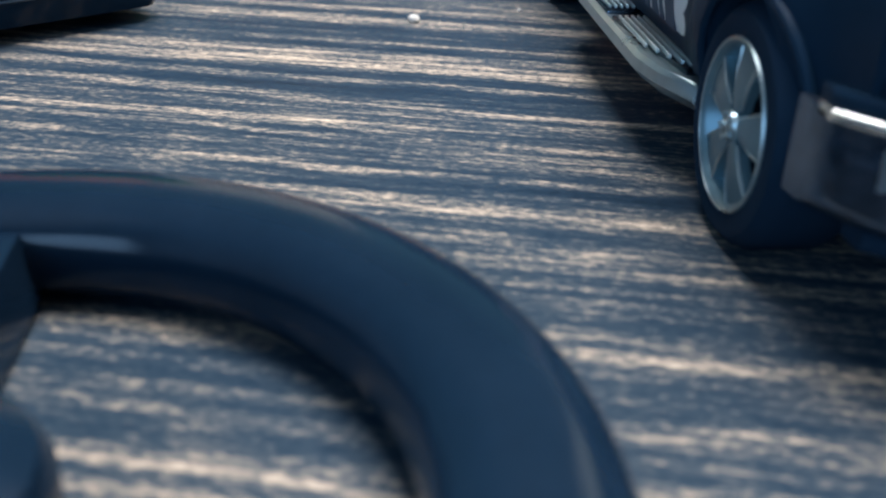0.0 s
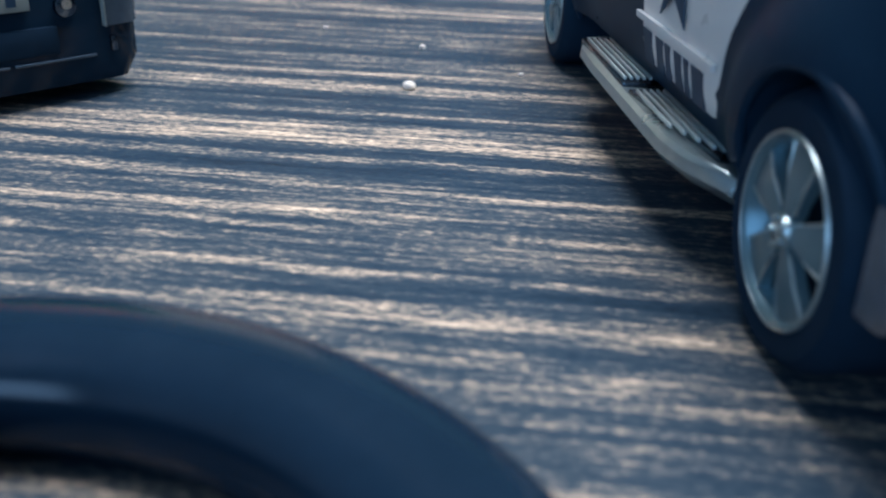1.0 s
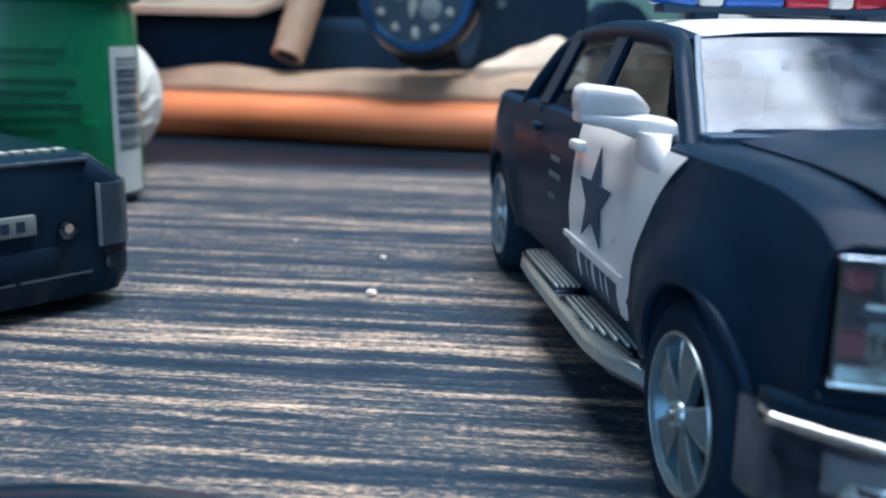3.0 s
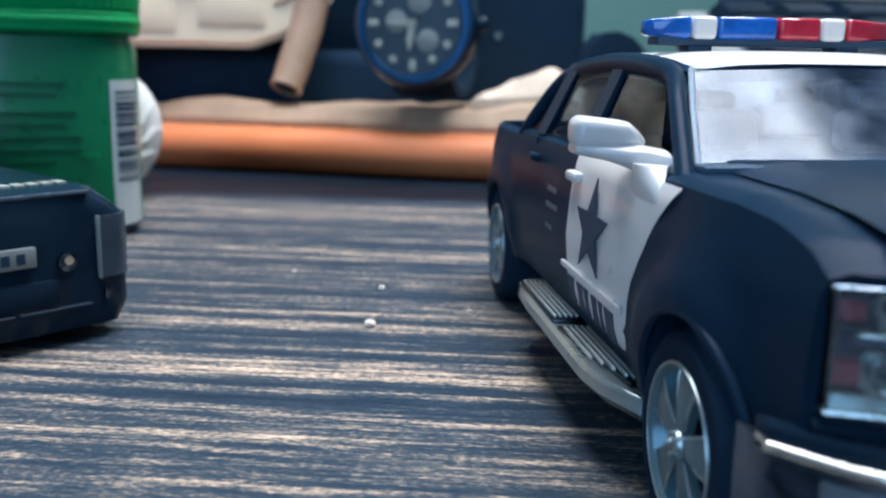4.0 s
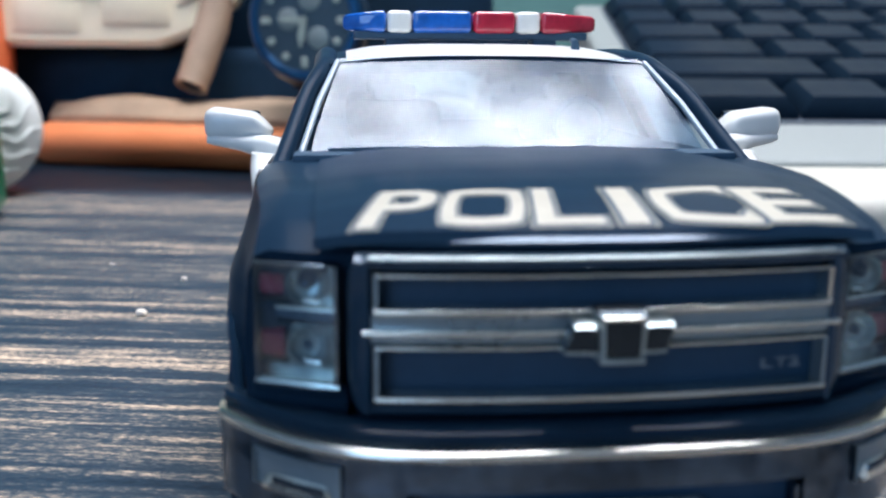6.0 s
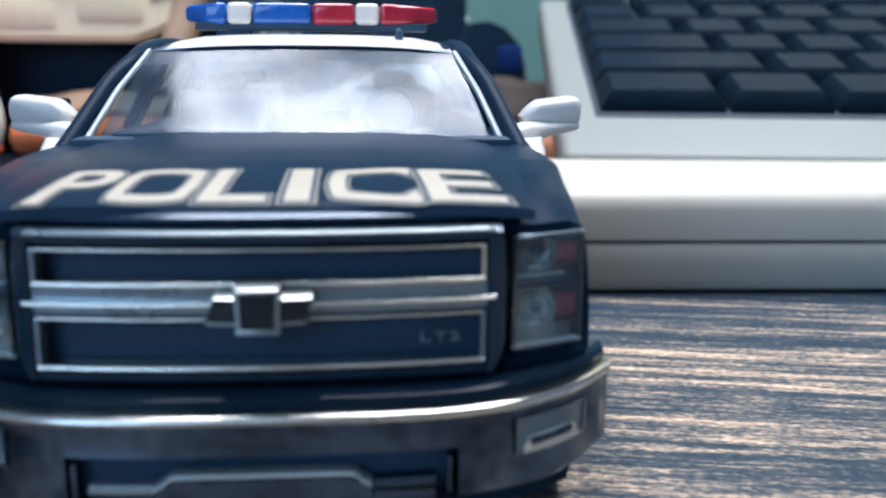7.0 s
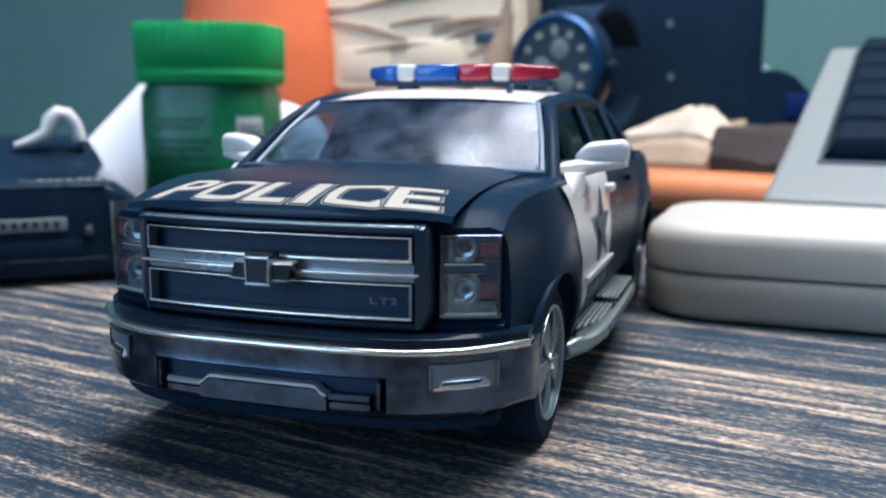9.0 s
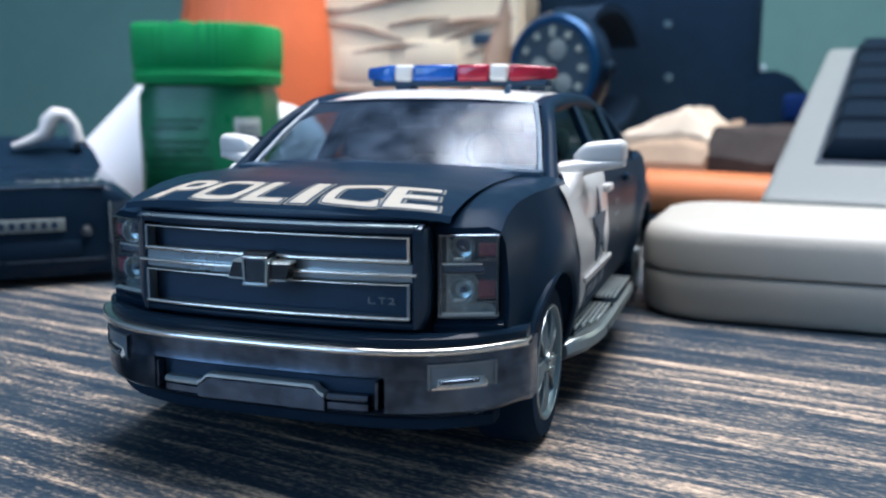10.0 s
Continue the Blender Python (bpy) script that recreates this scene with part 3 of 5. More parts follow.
def headlamp(parent, s):
    h = new("headlight")
    h.parent = parent
    tagged(h, "clear headlight with two stacked chrome bulbs")

    def yf(x):
        return front_y(x)

    def span(a, c):
        return (a, c) if s > 0 else (-c, -a)
    def q(z):
        return 24.55 - (25.05 - z) * 1.03
    xa, xb = span(15.9, 21.0)
    part("housing", cbar(B(), xa, xb, q(17.6), q(25.0), yf, -0.55, 1.0, 10), M["lamp_bowl"], h)
    for x in (15.95, 20.75):
        x0, x1 = span(x, x + 0.22)
        part("side_wall", cbar(B(), x0, x1, q(17.6), q(25.0), yf, 0.75, 1.6, 2, 0.1), M["emblem_face"], h)
    for z, zm0, zm1 in ((19.3, 18.5, 20.2), (23.15, 22.4, 23.75)):
        # a small bowl open to the front, with a bulb in it
        b = B()
        lathe(b, [(0.3, 0.0), (0.8, 0.12), (1.12, 0.7), (1.22, 0.7), (1.0, -0.1), (0.3, -0.2)], 24, closed=True)
        b.transform(Matrix.Translation((s * 17.75, yf(17.75) + 0.35, z)) @ Matrix.Rotation(radians(90), 4, "X"))
        bulb = part("bulb_bowl", b, M["lamp_bowl"], h)
        b = B()
        lathe(b, [(0.02, 0.62), (0.26, 0.5), (0.34, 0.2), (0.3, -0.1)], 14)
        b.transform(Matrix.Translation((s * 17.75, yf(17.75) + 0.35, z)) @ Matrix.Rotation(radians(90), 4, "X"))
        part("bulb", b, M["frame_dark"], bulb)
        x0, x1 = span(17.0, 18.5)
        part("bowl_ledge", cbar(B(), x0, x1, z - 1.12, z - 0.82, yf, 0.25, 0.9, 5, 0.12, 0.75), M["chrome"], h)
        x0, x1 = span(19.15, 20.6)
        part("marker_lamp", cbar(B(), x0, x1, zm0, zm1, yf, 0.25, 0.8, 5), M["amber_lens"], h, "dull red side marker")
        x0, x1 = span(18.9, 20.7)
        part("marker_ledge", cbar(B(), x0, x1, zm0 - 0.42, zm0 - 0.08, yf, 0.3, 0.8, 5, 0.12), M["dark_chrome"], h)
    x0, x1 = span(16.1, 19.6)
    part("divider", cbar(B(), x0, x1, 21.68, 21.88, yf, 0.75, 1.2, 8, 0.08, 0.75), M["chrome"], h)
    part("divider", cbar(B(), x0, x1, 20.85, 21.0, yf, 0.6, 1.2, 8, 0.07), M["dark_chrome"], h)
    part("divider_bed", cbar(B(), x0, x1, 21.0, 21.68, yf, 0.3, 1.0, 8, 0.1), M["black_plastic"], h)
    part("lower_edge", cbar(B(), xa, xb, q(17.6), q(17.98), yf, 0.8, 1.4, 10, 0.15, 0.75), M["chrome"], h)
    part("upper_edge", cbar(B(), xa, xb, q(24.85), q(25.05), yf, 0.7, 1.3, 10, 0.1), M["dark_chrome"], h)
    part("cover", cbar(B(), xa, xb, q(17.5), q(25.1), yf, 1.1, 0.2, 10, 0.1), M["lens_clear"], h)
    x0, x1 = span(15.4, 21.3)
    part("lamp_cheek", cbar(B(), x0, x1, 15.2, q(17.45), yf, 0.5, 1.6, 10, 0.7), M["gloss_black"], h)


def grille(parent):
    g = new("grille")
    g.parent = parent
    tagged(g, "black grille with chrome frame and double bar")

    def yf(x):
        return front_y(x) * 0.55 + 0.2
    part("backing", cbar(B(), -14.6, 14.6, 16.4, 25.2, yf, -1.2, 1.6, 16), M["decal_dark"], g)
    part("frame_bar", cbar(B(), -14.6, 14.6, 15.95, 16.75, yf, 0.2, 2.2, 18, 0.35), M["frame_dark"], g)
    part("frame_bar", cbar(B(), -14.9, 14.9, 24.75, 25.55, yf, 0.35, 2.2, 18, 0.35), M["frame_dark"], g)
    # bright strip added as a glint along the frame's top
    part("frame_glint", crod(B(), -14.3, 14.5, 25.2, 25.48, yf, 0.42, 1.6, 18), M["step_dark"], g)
    for sx in (-1, 1):
        loops = []
        for k in range(13):
            z = 16.0 + 9.5 * k / 12
            bow = 0.55 * (1 - ((k - 6) / 6.0) ** 6)
            x0, x1 = sx * 14.0, sx * (14.75 + bow)
            y0, y1 = yf(x0) - 0.40, yf(x1) + 0.1
            loops.append([(x0, y0 + 2.2, z), (x0, y0 + 0.15, z), (x0 + sx * 0.2, y0, z), (x1 - sx * 0.3, y1 - 0.35, z), (x1, y1 + 0.1, z), (x1, y1 + 2.0, z)])
        part("frame_side", loft(B(), loops), M["frame_dark"], g)
    for z0, z1 in ((16.75, 20.15), (22.05, 24.45)):
        part("chrome_line", crod(B(), -13.8, 13.8, z0 - 0.02, z0 + 0.40, yf, 0.62, 1.5, 18), M["chrome"], g)
        part("chrome_line", crod(B(), -13.8, 13.8, z1 - 0.18, z1, yf, 0.45, 1.5, 18), M["chrome"], g)
        for x in (-13.72, 13.72):
            # upper right line bright, the rest a duller copy for where light falls
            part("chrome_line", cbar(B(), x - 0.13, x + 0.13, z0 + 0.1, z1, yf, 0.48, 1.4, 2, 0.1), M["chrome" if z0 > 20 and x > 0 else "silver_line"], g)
    part("cross_bar_bed", cbar(B(), -14.2, 14.2, 20.2, 22.05, yf, 0.1, 1.2, 18, 0.15), M["silver_line"], g)
    part("cross_bar", crod(B(), -14.5, 14.5, 20.82, 21.20, yf, 0.72, 1.8, 18), M["chrome"], g)
    emblem(g)
    # model badge letters on the lower opening
    for ch, x in (("L", 9.75), ("T", 10.72), ("2", 11.62)):
        txt = bpy.data.curves.new("badge", "FONT")
        txt.body, txt.size, txt.extrude, txt.offset = ch, 1.0, 0.08, 0.01
        src = new("badge_outline", txt)
        me = bpy.data.meshes.new_from_object(src.evaluated_get(bpy.context.evaluated_depsgraph_get()))
        bpy.data.objects.remove(src)
        b = B()
        b.from_mesh(me)
        bpy.data.meshes.remove(me)
        ax, bx = min(v.co.x for v in b.verts), max(v.co.x for v in b.verts)
        for v in b.verts:
            u, w, d = (v.co.x - ax) / (bx - ax), v.co.y / 0.72, v.co.z
            v.co = (x + 0.68 * u, yf(x) + 0.2 - d, 18.15 + 0.62 * w)
        part("badge_letter", b, M["badge"], g)


def emblem(g):
    """A plain cross-shaped badge: a tall centre block with a bright faceted cap and a lower, slanted wing at either side."""
    em = part("emblem", loft(B(), [[(-1.15, 0.7, 20.0), (1.15, 0.7, 20.0), (1.35, 0.7, 22.6), (-1.35, 0.7, 22.6)], [(-1.0, -0.95, 20.1), (1.0, -0.95, 20.1), (1.15, -0.95, 22.5), (-1.15, -0.95, 22.5)]]), M["emblem_face"], g, "plain chrome-edged cross-shaped badge")
    b = loft(B(), [[(-1.45, 0.6, 22.4), (1.45, 0.6, 22.4), (1.4, 0.6, 22.85), (-1.4, 0.6, 22.85)],
                   [(-1.45, -0.55, 22.35), (1.45, -0.55, 22.35), (1.4, -0.5, 22.75), (-1.4, -0.5, 22.75)],
                   [(-1.25, -1.1, 22.2), (1.25, -1.1, 22.2), (1.25, -1.02, 22.45), (-1.25, -1.02, 22.45)]])
    part("cap", b, M["emblem_face"], em)
    part("cap_line", box(B(), -1.3, 1.3, -1.2, -0.95, 22.25, 22.52, 0.1, 3), M["chrome"], em)
    for sx in (-1, 1):
        b = loft(B(), [[(sx * 1.0, -1.06, 20.1), (sx * 1.2, -1.02, 20.1), (sx * 1.25, 0.6, 20.1), (sx * 1.0, 0.6, 20.1)], [(sx * 1.12, -1.06, 22.3), (sx * 1.34, -1.02, 22.3), (sx * 1.4, 0.6, 22.3), (sx * 1.12, 0.6, 22.3)]])
        part("rim", b, M["step_dark"], em)
        top, low = (3.2, 2.75) if sx > 0 else (2.65, 3.15)
        face = [(sx * 1.1, 20.35), (sx * low, 20.35), (sx * top, 21.8), (sx * 1.1, 21.8)]
        wing = part("wing", prism(B(), face, lambda u, v, d: (u, d + 0.12 * abs(u), v), 0.7, -0.72), M["emblem_face"], em)
        edge = [(sx * 1.2, 21.78), (sx * top, 21.78), (sx * (top - 0.1), 22.0), (sx * 1.2, 22.0)]
        part("wing_line", prism(B(), edge, lambda u, v, d: (u, d + 0.12 * abs(u) + (0.35 if v > 21.9 and d < 0 else 0), v), 0.7, -0.8), M["step_dark"], wing)
        foot = [(sx * 1.2, 20.2), (sx * low, 20.2), (sx * low, 20.36), (sx * 1.2, 20.36)]
        part("wing_foot", prism(B(), foot, lambda u, v, d: (u, d + 0.12 * abs(u), v), 0.7, -0.78), M["step_dark"], wing)
    part("lip", box(B(), -1.3, 1.3, -1.1, 0.6, 19.75, 20.05, 0.08, 2), M["step_dark"], em)


def bumper(parent):
    def yb(x):
        return -0.9 + 8.6 * (abs(x) / 23.4) ** 4

    def yr(x):
        """The floor of the lower recess."""
        return yb(x) + 1.9
    b = B()
    prof = [(0.6, 14.3), (0.45, 14.0), (0.5, 13.6), (0.62, 12.6), (0.5, 11.85), (0.5, 11.55), (0.5, 8.9), (0.5, 8.6), (0.9, 8.25), (1.7, 7.8), (4.2, 7.6), (4.2, 14.3)]
    loops = []
    xs = sorted([-23.5 + 47.0 * i / 48 for i in range(49)] + [sx * x for sx in (-1, 1) for x in (11.5, 12.1)])
    for x in xs:
        e = smooth(19, 23.5, abs(x))
        deep = 1.5 * smooth(12.2, 11.5, abs(x))
        loops.append([(x, yb(x) + o + (deep if z in (11.55, 8.9) else 0), z + (0.55 * e if z < 12 else 0)) for o, z in prof])
    loft(b, loops)
    ob = part("front_bumper", b, M["bumper"], parent, "dark chrome front bumper, mottled reflections put into its colour")
    part("bright_edge", crod(B(), -23.5, 23.5, 13.98, 14.7, yb, 0.25, 1.8, 40), M["chrome"], ob)
    # black strip put in for the shade above the bumper
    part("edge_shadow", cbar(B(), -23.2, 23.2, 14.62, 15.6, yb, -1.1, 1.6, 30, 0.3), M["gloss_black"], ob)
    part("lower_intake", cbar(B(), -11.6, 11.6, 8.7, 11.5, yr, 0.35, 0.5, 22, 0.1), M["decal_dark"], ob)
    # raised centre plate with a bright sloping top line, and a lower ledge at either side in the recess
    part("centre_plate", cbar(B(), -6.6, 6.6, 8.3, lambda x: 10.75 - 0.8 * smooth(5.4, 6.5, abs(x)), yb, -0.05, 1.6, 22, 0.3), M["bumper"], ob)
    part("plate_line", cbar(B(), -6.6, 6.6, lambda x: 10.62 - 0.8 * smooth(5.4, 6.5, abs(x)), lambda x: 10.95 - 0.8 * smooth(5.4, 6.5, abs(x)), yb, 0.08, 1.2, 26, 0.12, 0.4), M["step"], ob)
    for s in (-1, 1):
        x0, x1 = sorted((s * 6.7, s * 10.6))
        # left ledge is the lit copy, in brighter plating than the right
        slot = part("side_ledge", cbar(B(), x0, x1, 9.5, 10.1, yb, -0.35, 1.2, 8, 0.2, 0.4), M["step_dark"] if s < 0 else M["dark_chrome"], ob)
        part("ledge_base", cbar(B(), x0, x1, 8.5, 9.5, yb, -0.5, 1.0, 8, 0.2), M["bumper"], slot)
        x0, x1 = sorted((s * 11.35, s * 11.6))
        part("slot_edge", cbar(B(), x0, x1, 8.9, 11.5, yb, -0.3, 1.2, 2, 0.1), M["bumper"], ob)
    part("skirt", cbar(B(), -20.5, 20.5, 6.3, 7.9, yb, -2.6, 2.5, 24, 0.5), M["rubber"], ob)
    for s in (-1, 1):
        x0, x1 = sorted((s * 15.9, s * 21.2))
        rec = part("fog_recess", cbar(B(), x0, x1, 10.75, 13.15, yb, -0.42, 0.9, 8, 0.15), M["fog_bezel"], ob)
        part("bezel_line", cbar(B(), x0, x1, 13.0, 13.2, yb, -0.22, 0.6, 8, 0.06), M["silver_line"], rec)
        for xe in (15.9, 21.1):
            a0, a1 = sorted((s * xe, s * (xe + 0.14)))
            part("bezel_line", cbar(B(), a0, a1, 10.8, 13.1, yb, -0.22, 0.6, 2, 0.06), M["silver_line"], rec)
        # the lamp: a bright sill with slanted ends round a dull lens
        loops = []
        for x, top in ((16.35, 11.15), (16.75, 11.85), (18.5, 11.95), (20.1, 11.85), (20.65, 11.15)):
            y = yb(x) + 0.0
            loops.append([(s * x, y + 0.9, 10.9), (s * x, y - 0.12, 10.9), (s * x, y - 0.15, 11.1), (s * x, y + 0.3, top), (s * x, y + 0.9, top)])
        lamp = part("fog_lamp", loft(B(), loops if s > 0 else loops[::-1]), M["chrome"], rec, "clear fog lamp")
        x0, x1 = sorted((s * 17.0, s * 20.0))
        part("lamp_pane", cbar(B(), x0, x1, 11.3, 11.75, yb, 0.06, 0.3, 6, 0.1), M["dark_chrome"], lamp)


def light_bar(parent):
    y0, y1 = 59.4, 64.2
    ob = part("light_bar", box(B(), -13.6, 13.6, y0 + 0.6, y1 - 0.6, 38.7, 39.6, 0.2), M["black_plastic"], parent, "roof light bar with blue, white and red lenses")
    for x0, x1, m in ((-14.8, -9.9, "blue_lens"), (-9.8, -7.0, "white_lens"), (-6.9, -0.1, "blue_lens"), (0.1, 5.0, "red_lens"), (5.1, 7.9, "white_lens"), (8.0, 14.8, "red_lens")):
        b = box(B(), x0, x1, y0, y1, 39.4, 41.9, 0.55, 3)
        if abs(x0) > 14 or abs(x1) > 14:
            for v in b.verts:
                k = smooth(12.2, 14.8, abs(v.co.x))
                v.co.y = 61.8 + (v.co.y - 61.8) * (1 - 0.7 * k * k)
                v.co.z = 40.4 + (v.co.z - 40.4) * (1 - 0.35 * k * k)
        part("lens", b, M[m], ob, {"b": "blue lens", "w": "clear white lens", "r": "red lens"}[m[0]])
    for x in (-8.6, 8.6):
        part("foot", box(B(), x - 1.4, x + 1.4, y0 + 0.8, y1 - 0.8, 37.4, 39.0, 0.3), M["black_plastic"], ob)


LETTER_SLOTS = (("P", -13.9, -9.9), ("O", -9.4, -4.3), ("L", -3.7, 0.3), ("I", 1.4, 2.9), ("C", 4.0, 9.3), ("E", 10.2, 15.0))


def pickup_truck():
    t = thing("pickup_truck", Matrix.Identity(4), "black and white toy police pickup truck on the desk", "toy truck")
    part("body", truck_body(), M["black_paint"], t, "blue-black enamelled body")
    # wheel arch lips
    for s in (-1, 1):
        for hy in HUB_Y:
            pts = []
            for i in range(25):
                a = radians(-4 + 188 * i / 24)
                y, z = hy + 10.1 * math.cos(a), HUB_Z + 10.1 * math.sin(a)
                pts.append((s * (side_x(z) * taper(y) + 0.42), y, z))
            part("arch_lip", tube(B(), pts, 0.42, 8), M["black_paint"], t)
    # bonnet panel with a raised centre
    b = B()
    rows = []
    for j in range(25):
        x = -17.2 + 34.4 * j / 24
        row = []
        for y in (2.6, 3.0, 3.5, 4.2, 5, 6, 7, 8, 9, 10, 11.5, 13.5, 16, 18, 22, 27, 32.2):
            yy = y + (front_y(x) - 2.6) * 0.35 * smooth(14, 2.6, y)
            row.append((x, yy, hood_z(x, yy) - (0.5 if y == 2.6 else 0)))
        rows.append(row)
    loft(b, rows, cap=False, closed=False)
    bonnet = part("bonnet", b, M["black_paint"], t)
    part("bonnet_edge", cbar(B(), -15.6, 15.6, 25.75, 26.45, lambda x: front_y(x) * 0.72 + 0.8, 0.35, 1.5, 18, 0.3), M["frame_dark"], bonnet)
    def glyph(ch, bold):
        """One block letter as a bmesh, cut finely enough to lie on the curved bonnet."""
        txt = bpy.data.curves.new("lettering", "FONT")
        txt.body, txt.size, txt.offset, txt.extrude = ch, 1.0, bold, 0.5
        src = new("lettering_outline", txt)
        me = bpy.data.meshes.new_from_object(src.evaluated_get(bpy.context.evaluated_depsgraph_get()))
        bpy.data.objects.remove(src)
        b = B()
        b.from_mesh(me)
        bpy.data.meshes.remove(me)
        for lo, hi, n, ax in ((0.0, 0.9, 10, (1, 0, 0)), (0.0, 0.75, 9, (0, 1, 0))):
            for k in range(n):
                geom = b.verts[:] + b.edges[:] + b.faces[:]
                bmesh.ops.bisect_plane(b, geom=geom, plane_co=Vector(ax) * (lo + (hi - lo) * k / (n - 1)), plane_no=ax)
        return b

    def hood_letter(ch, x0, x1):
        b = glyph(ch, 0.012)
        ax, bx = min(v.co.x for v in b.verts), max(v.co.x for v in b.verts)
        ay, by = min(v.co.y for v in b.verts), max(v.co.y for v in b.verts)
        b.free()
        letter = None
        for name, bold, lift, mat in (("letter", 0.012, 0.07, "hood_letter"), ("letter_shadow", 0.034, 0.05, "decal_dark"), ("letter_border", 0.050, 0.03, "gold_line")):
            b = glyph(ch, bold)
            for v in b.verts:
                u, w = 2 * (v.co.x - ax) / (bx - ax) - 1, 2 * (v.co.y - ay) / (by - ay) - 1
                m = max(abs(u), abs(w))
                if ch in "OC" and m > 1e-6:
                    f = (math.hypot(u, w) / m) ** 0.62
                    u, w = u * f, w * f
                x = (0.5 * (x0 + x1) + 0.5 * (x1 - x0) * u) * (1 - 0.055 * w) + 0.2 * w
                y = 6.5 + 3.0 * w + 0.9 * (abs(x) / 15.9) ** 3
                v.co = (x, y, hood_z(x, y) + (lift if v.co.z > 0 else -0.05))
            ob = part(name, b, M[mat], letter if letter else bonnet)
            letter = letter or ob

    for ch, x0, x1 in LETTER_SLOTS:
        hood_letter(ch, x0, x1)
    # cabin
    cab = part("roof", B_roof(), M["black_paint"], t)
    b = B()
    rows = []
    for i in range(13):
        y = 44.9 + (84.5 - 44.9) * i / 12
        row = []
        for j in range(11):
            x = -14.6 + 29.2 * j / 10
            row.append((x, y, roof_z(x, y) + (0.30 if 0 < i < 12 and 0 < j < 10 else 0.05)))
        rows.append(row)
    loft(b, rows, cap=False, closed=False)
    part("roof_panel", b, M["white_paint"], cab, "white roof panel")
    for s in (-1, 1):
        # one rounded post that runs up beside the windscreen, along the roof and down behind the cabin
        knots = [(20.6, 31.0, 27.2), (19.7, 34.6, 29.6), (18.3, 40.2, 33.3), (17.0, 44.6, 35.2), (16.7, 48.4, 35.9), (16.6, 56.0, 36.4), (16.6, 66.0, 36.5), (16.6, 76.0, 36.0), (16.7, 82.4, 35.1), (18.0, 85.8, 33.4), (20.3, 89.6, 29.0), (21.2, 91.6, 26.6)]
        pts = []
        for p0, p1, p2, p3 in zip([knots[0]] + knots, knots, knots[1:], knots[2:] + [knots[-1]]):
            for k in range(5):
                u = k / 5
                pts.append([s * v if ax == 0 else v for ax, v in enumerate(0.5 * (2 * bb + (cc - aa) * u + (2 * aa - 5 * bb + 4 * cc - dd) * u * u + (3 * bb - aa - 3 * cc + dd) * u ** 3) for aa, bb, cc, dd in zip(p0, p1, p2, p3))])
        pts.append([s * knots[-1][0], knots[-1][1], knots[-1][2]])
        part("cab_frame", tube(B(), pts, [0.85 + 0.45 * smooth(40, 52, p[1]) for p in pts], 16), M["black_paint"], cab)
        for lo, hi, wy, wx in (((22.0, 57.0, 27.4), (17.6, 58.6, 36.4), 3.8, 1.2), ((21.9, 78.0, 27.4), (17.6, 77.6, 36.2), 4.6, 1.2)):
            part("pillar", pillar(B(), (s * lo[0], lo[1], lo[2]), (s * hi[0], hi[1], hi[2]), wy, wx), M["black_paint"], cab)
    b = B()
    rows = []
    for i in range(21):
        k = i / 20
        p0, p1, p2 = (1 - k) * (1 - 2 * k), 4 * k * (1 - k), k * (2 * k - 1)
        hw, y, z = (p0 * a + p1 * c + p2 * d for a, c, d in ((18.2, 16.9, 15.1), (33.0, 38.8, 45.0), (27.9, 32.4, 36.6)))
        rows.append([(hw * (j - 20) / 20, y + 0.9 * (hw * (j - 20) / 340) ** 2 - 0.5, z) for j in range(41)])
    loft(b, rows, cap=False, closed=False)
    ws = part("windscreen", b, M["glass"], t, "hazy reflecting windscreen")
    for sx in (-1, 1):
        part("screen_trim", tube(B(), [(sx * 18.9, 32.7, 28.2), (sx * 17.35, 38.7, 32.5), (sx * 15.5, 44.7, 36.2)], 0.32, 8), M["trim_grey"], ws)
    for x0, x1 in ((-16.5, -0.5), (-1.0, 15.0)):
        part("wiper", tube(B(), [(x1 - 1, 31.9, 28.3), (0.5 * (x0 + x1), 32.3, 28.75), (x0, 32.7, 28.7)], [0.32, 0.28, 0.18], 6), M["black_plastic"], ws)
    part("cowl", box(B(), -19.5, 19.5, 29.8, 33.4, 27.0, 28.6, 0.3), M["black_plastic"], t)
    for s in (-1, 1):
        for y0, y1, t0, t1 in ((35.2, 57.5, 46.5, 58.8), (60.0, 78.0, 61.3, 78.8), (81, 88.8, 81.8, 83.6)):
            b = loft(B(), [[(s * 21.4, y0, 27.5), (s * 21.4, y1, 27.5)], [(s * 17.0, t0, 36.7), (s * 17.0, t1, 36.7)]], cap=False, closed=False)
            part("side_window", b, M["side_glass"], t)
    b = loft(B(), [[(-19.5, 91.0, 27.0), (19.5, 91.0, 27.0)], [(-15.5, 85.4, 36.4), (15.5, 85.4, 36.4)]], cap=False, closed=False)
    part("rear_window", b, M["side_glass"], t)
    # interior
    for x in (-9.5, 9.5):
        for y in (52, 72):
            b = box(B(), x - 5, x + 5, y, y + 3.2, 27.7, 32.2, 1.1, 3)
            box(b, x - 2.4, x + 2.4, y + 0.6, y + 2.8, 32.0, 34.0, 0.8, 3)
            part("seat", b, M["seat"], t)
    part("dashboard", box(B(), -18, 18, 34.4, 41.0, 27.65, 28.6, 0.5), M["seat"], t)
    part("steering_wheel", torus(B(), (9.0, 44.5, 30.0), 2.6, 0.32, "y", 24, 8), M["black_plastic"], t)
    grille(t)
    bumper(t)
    light_bar(t)
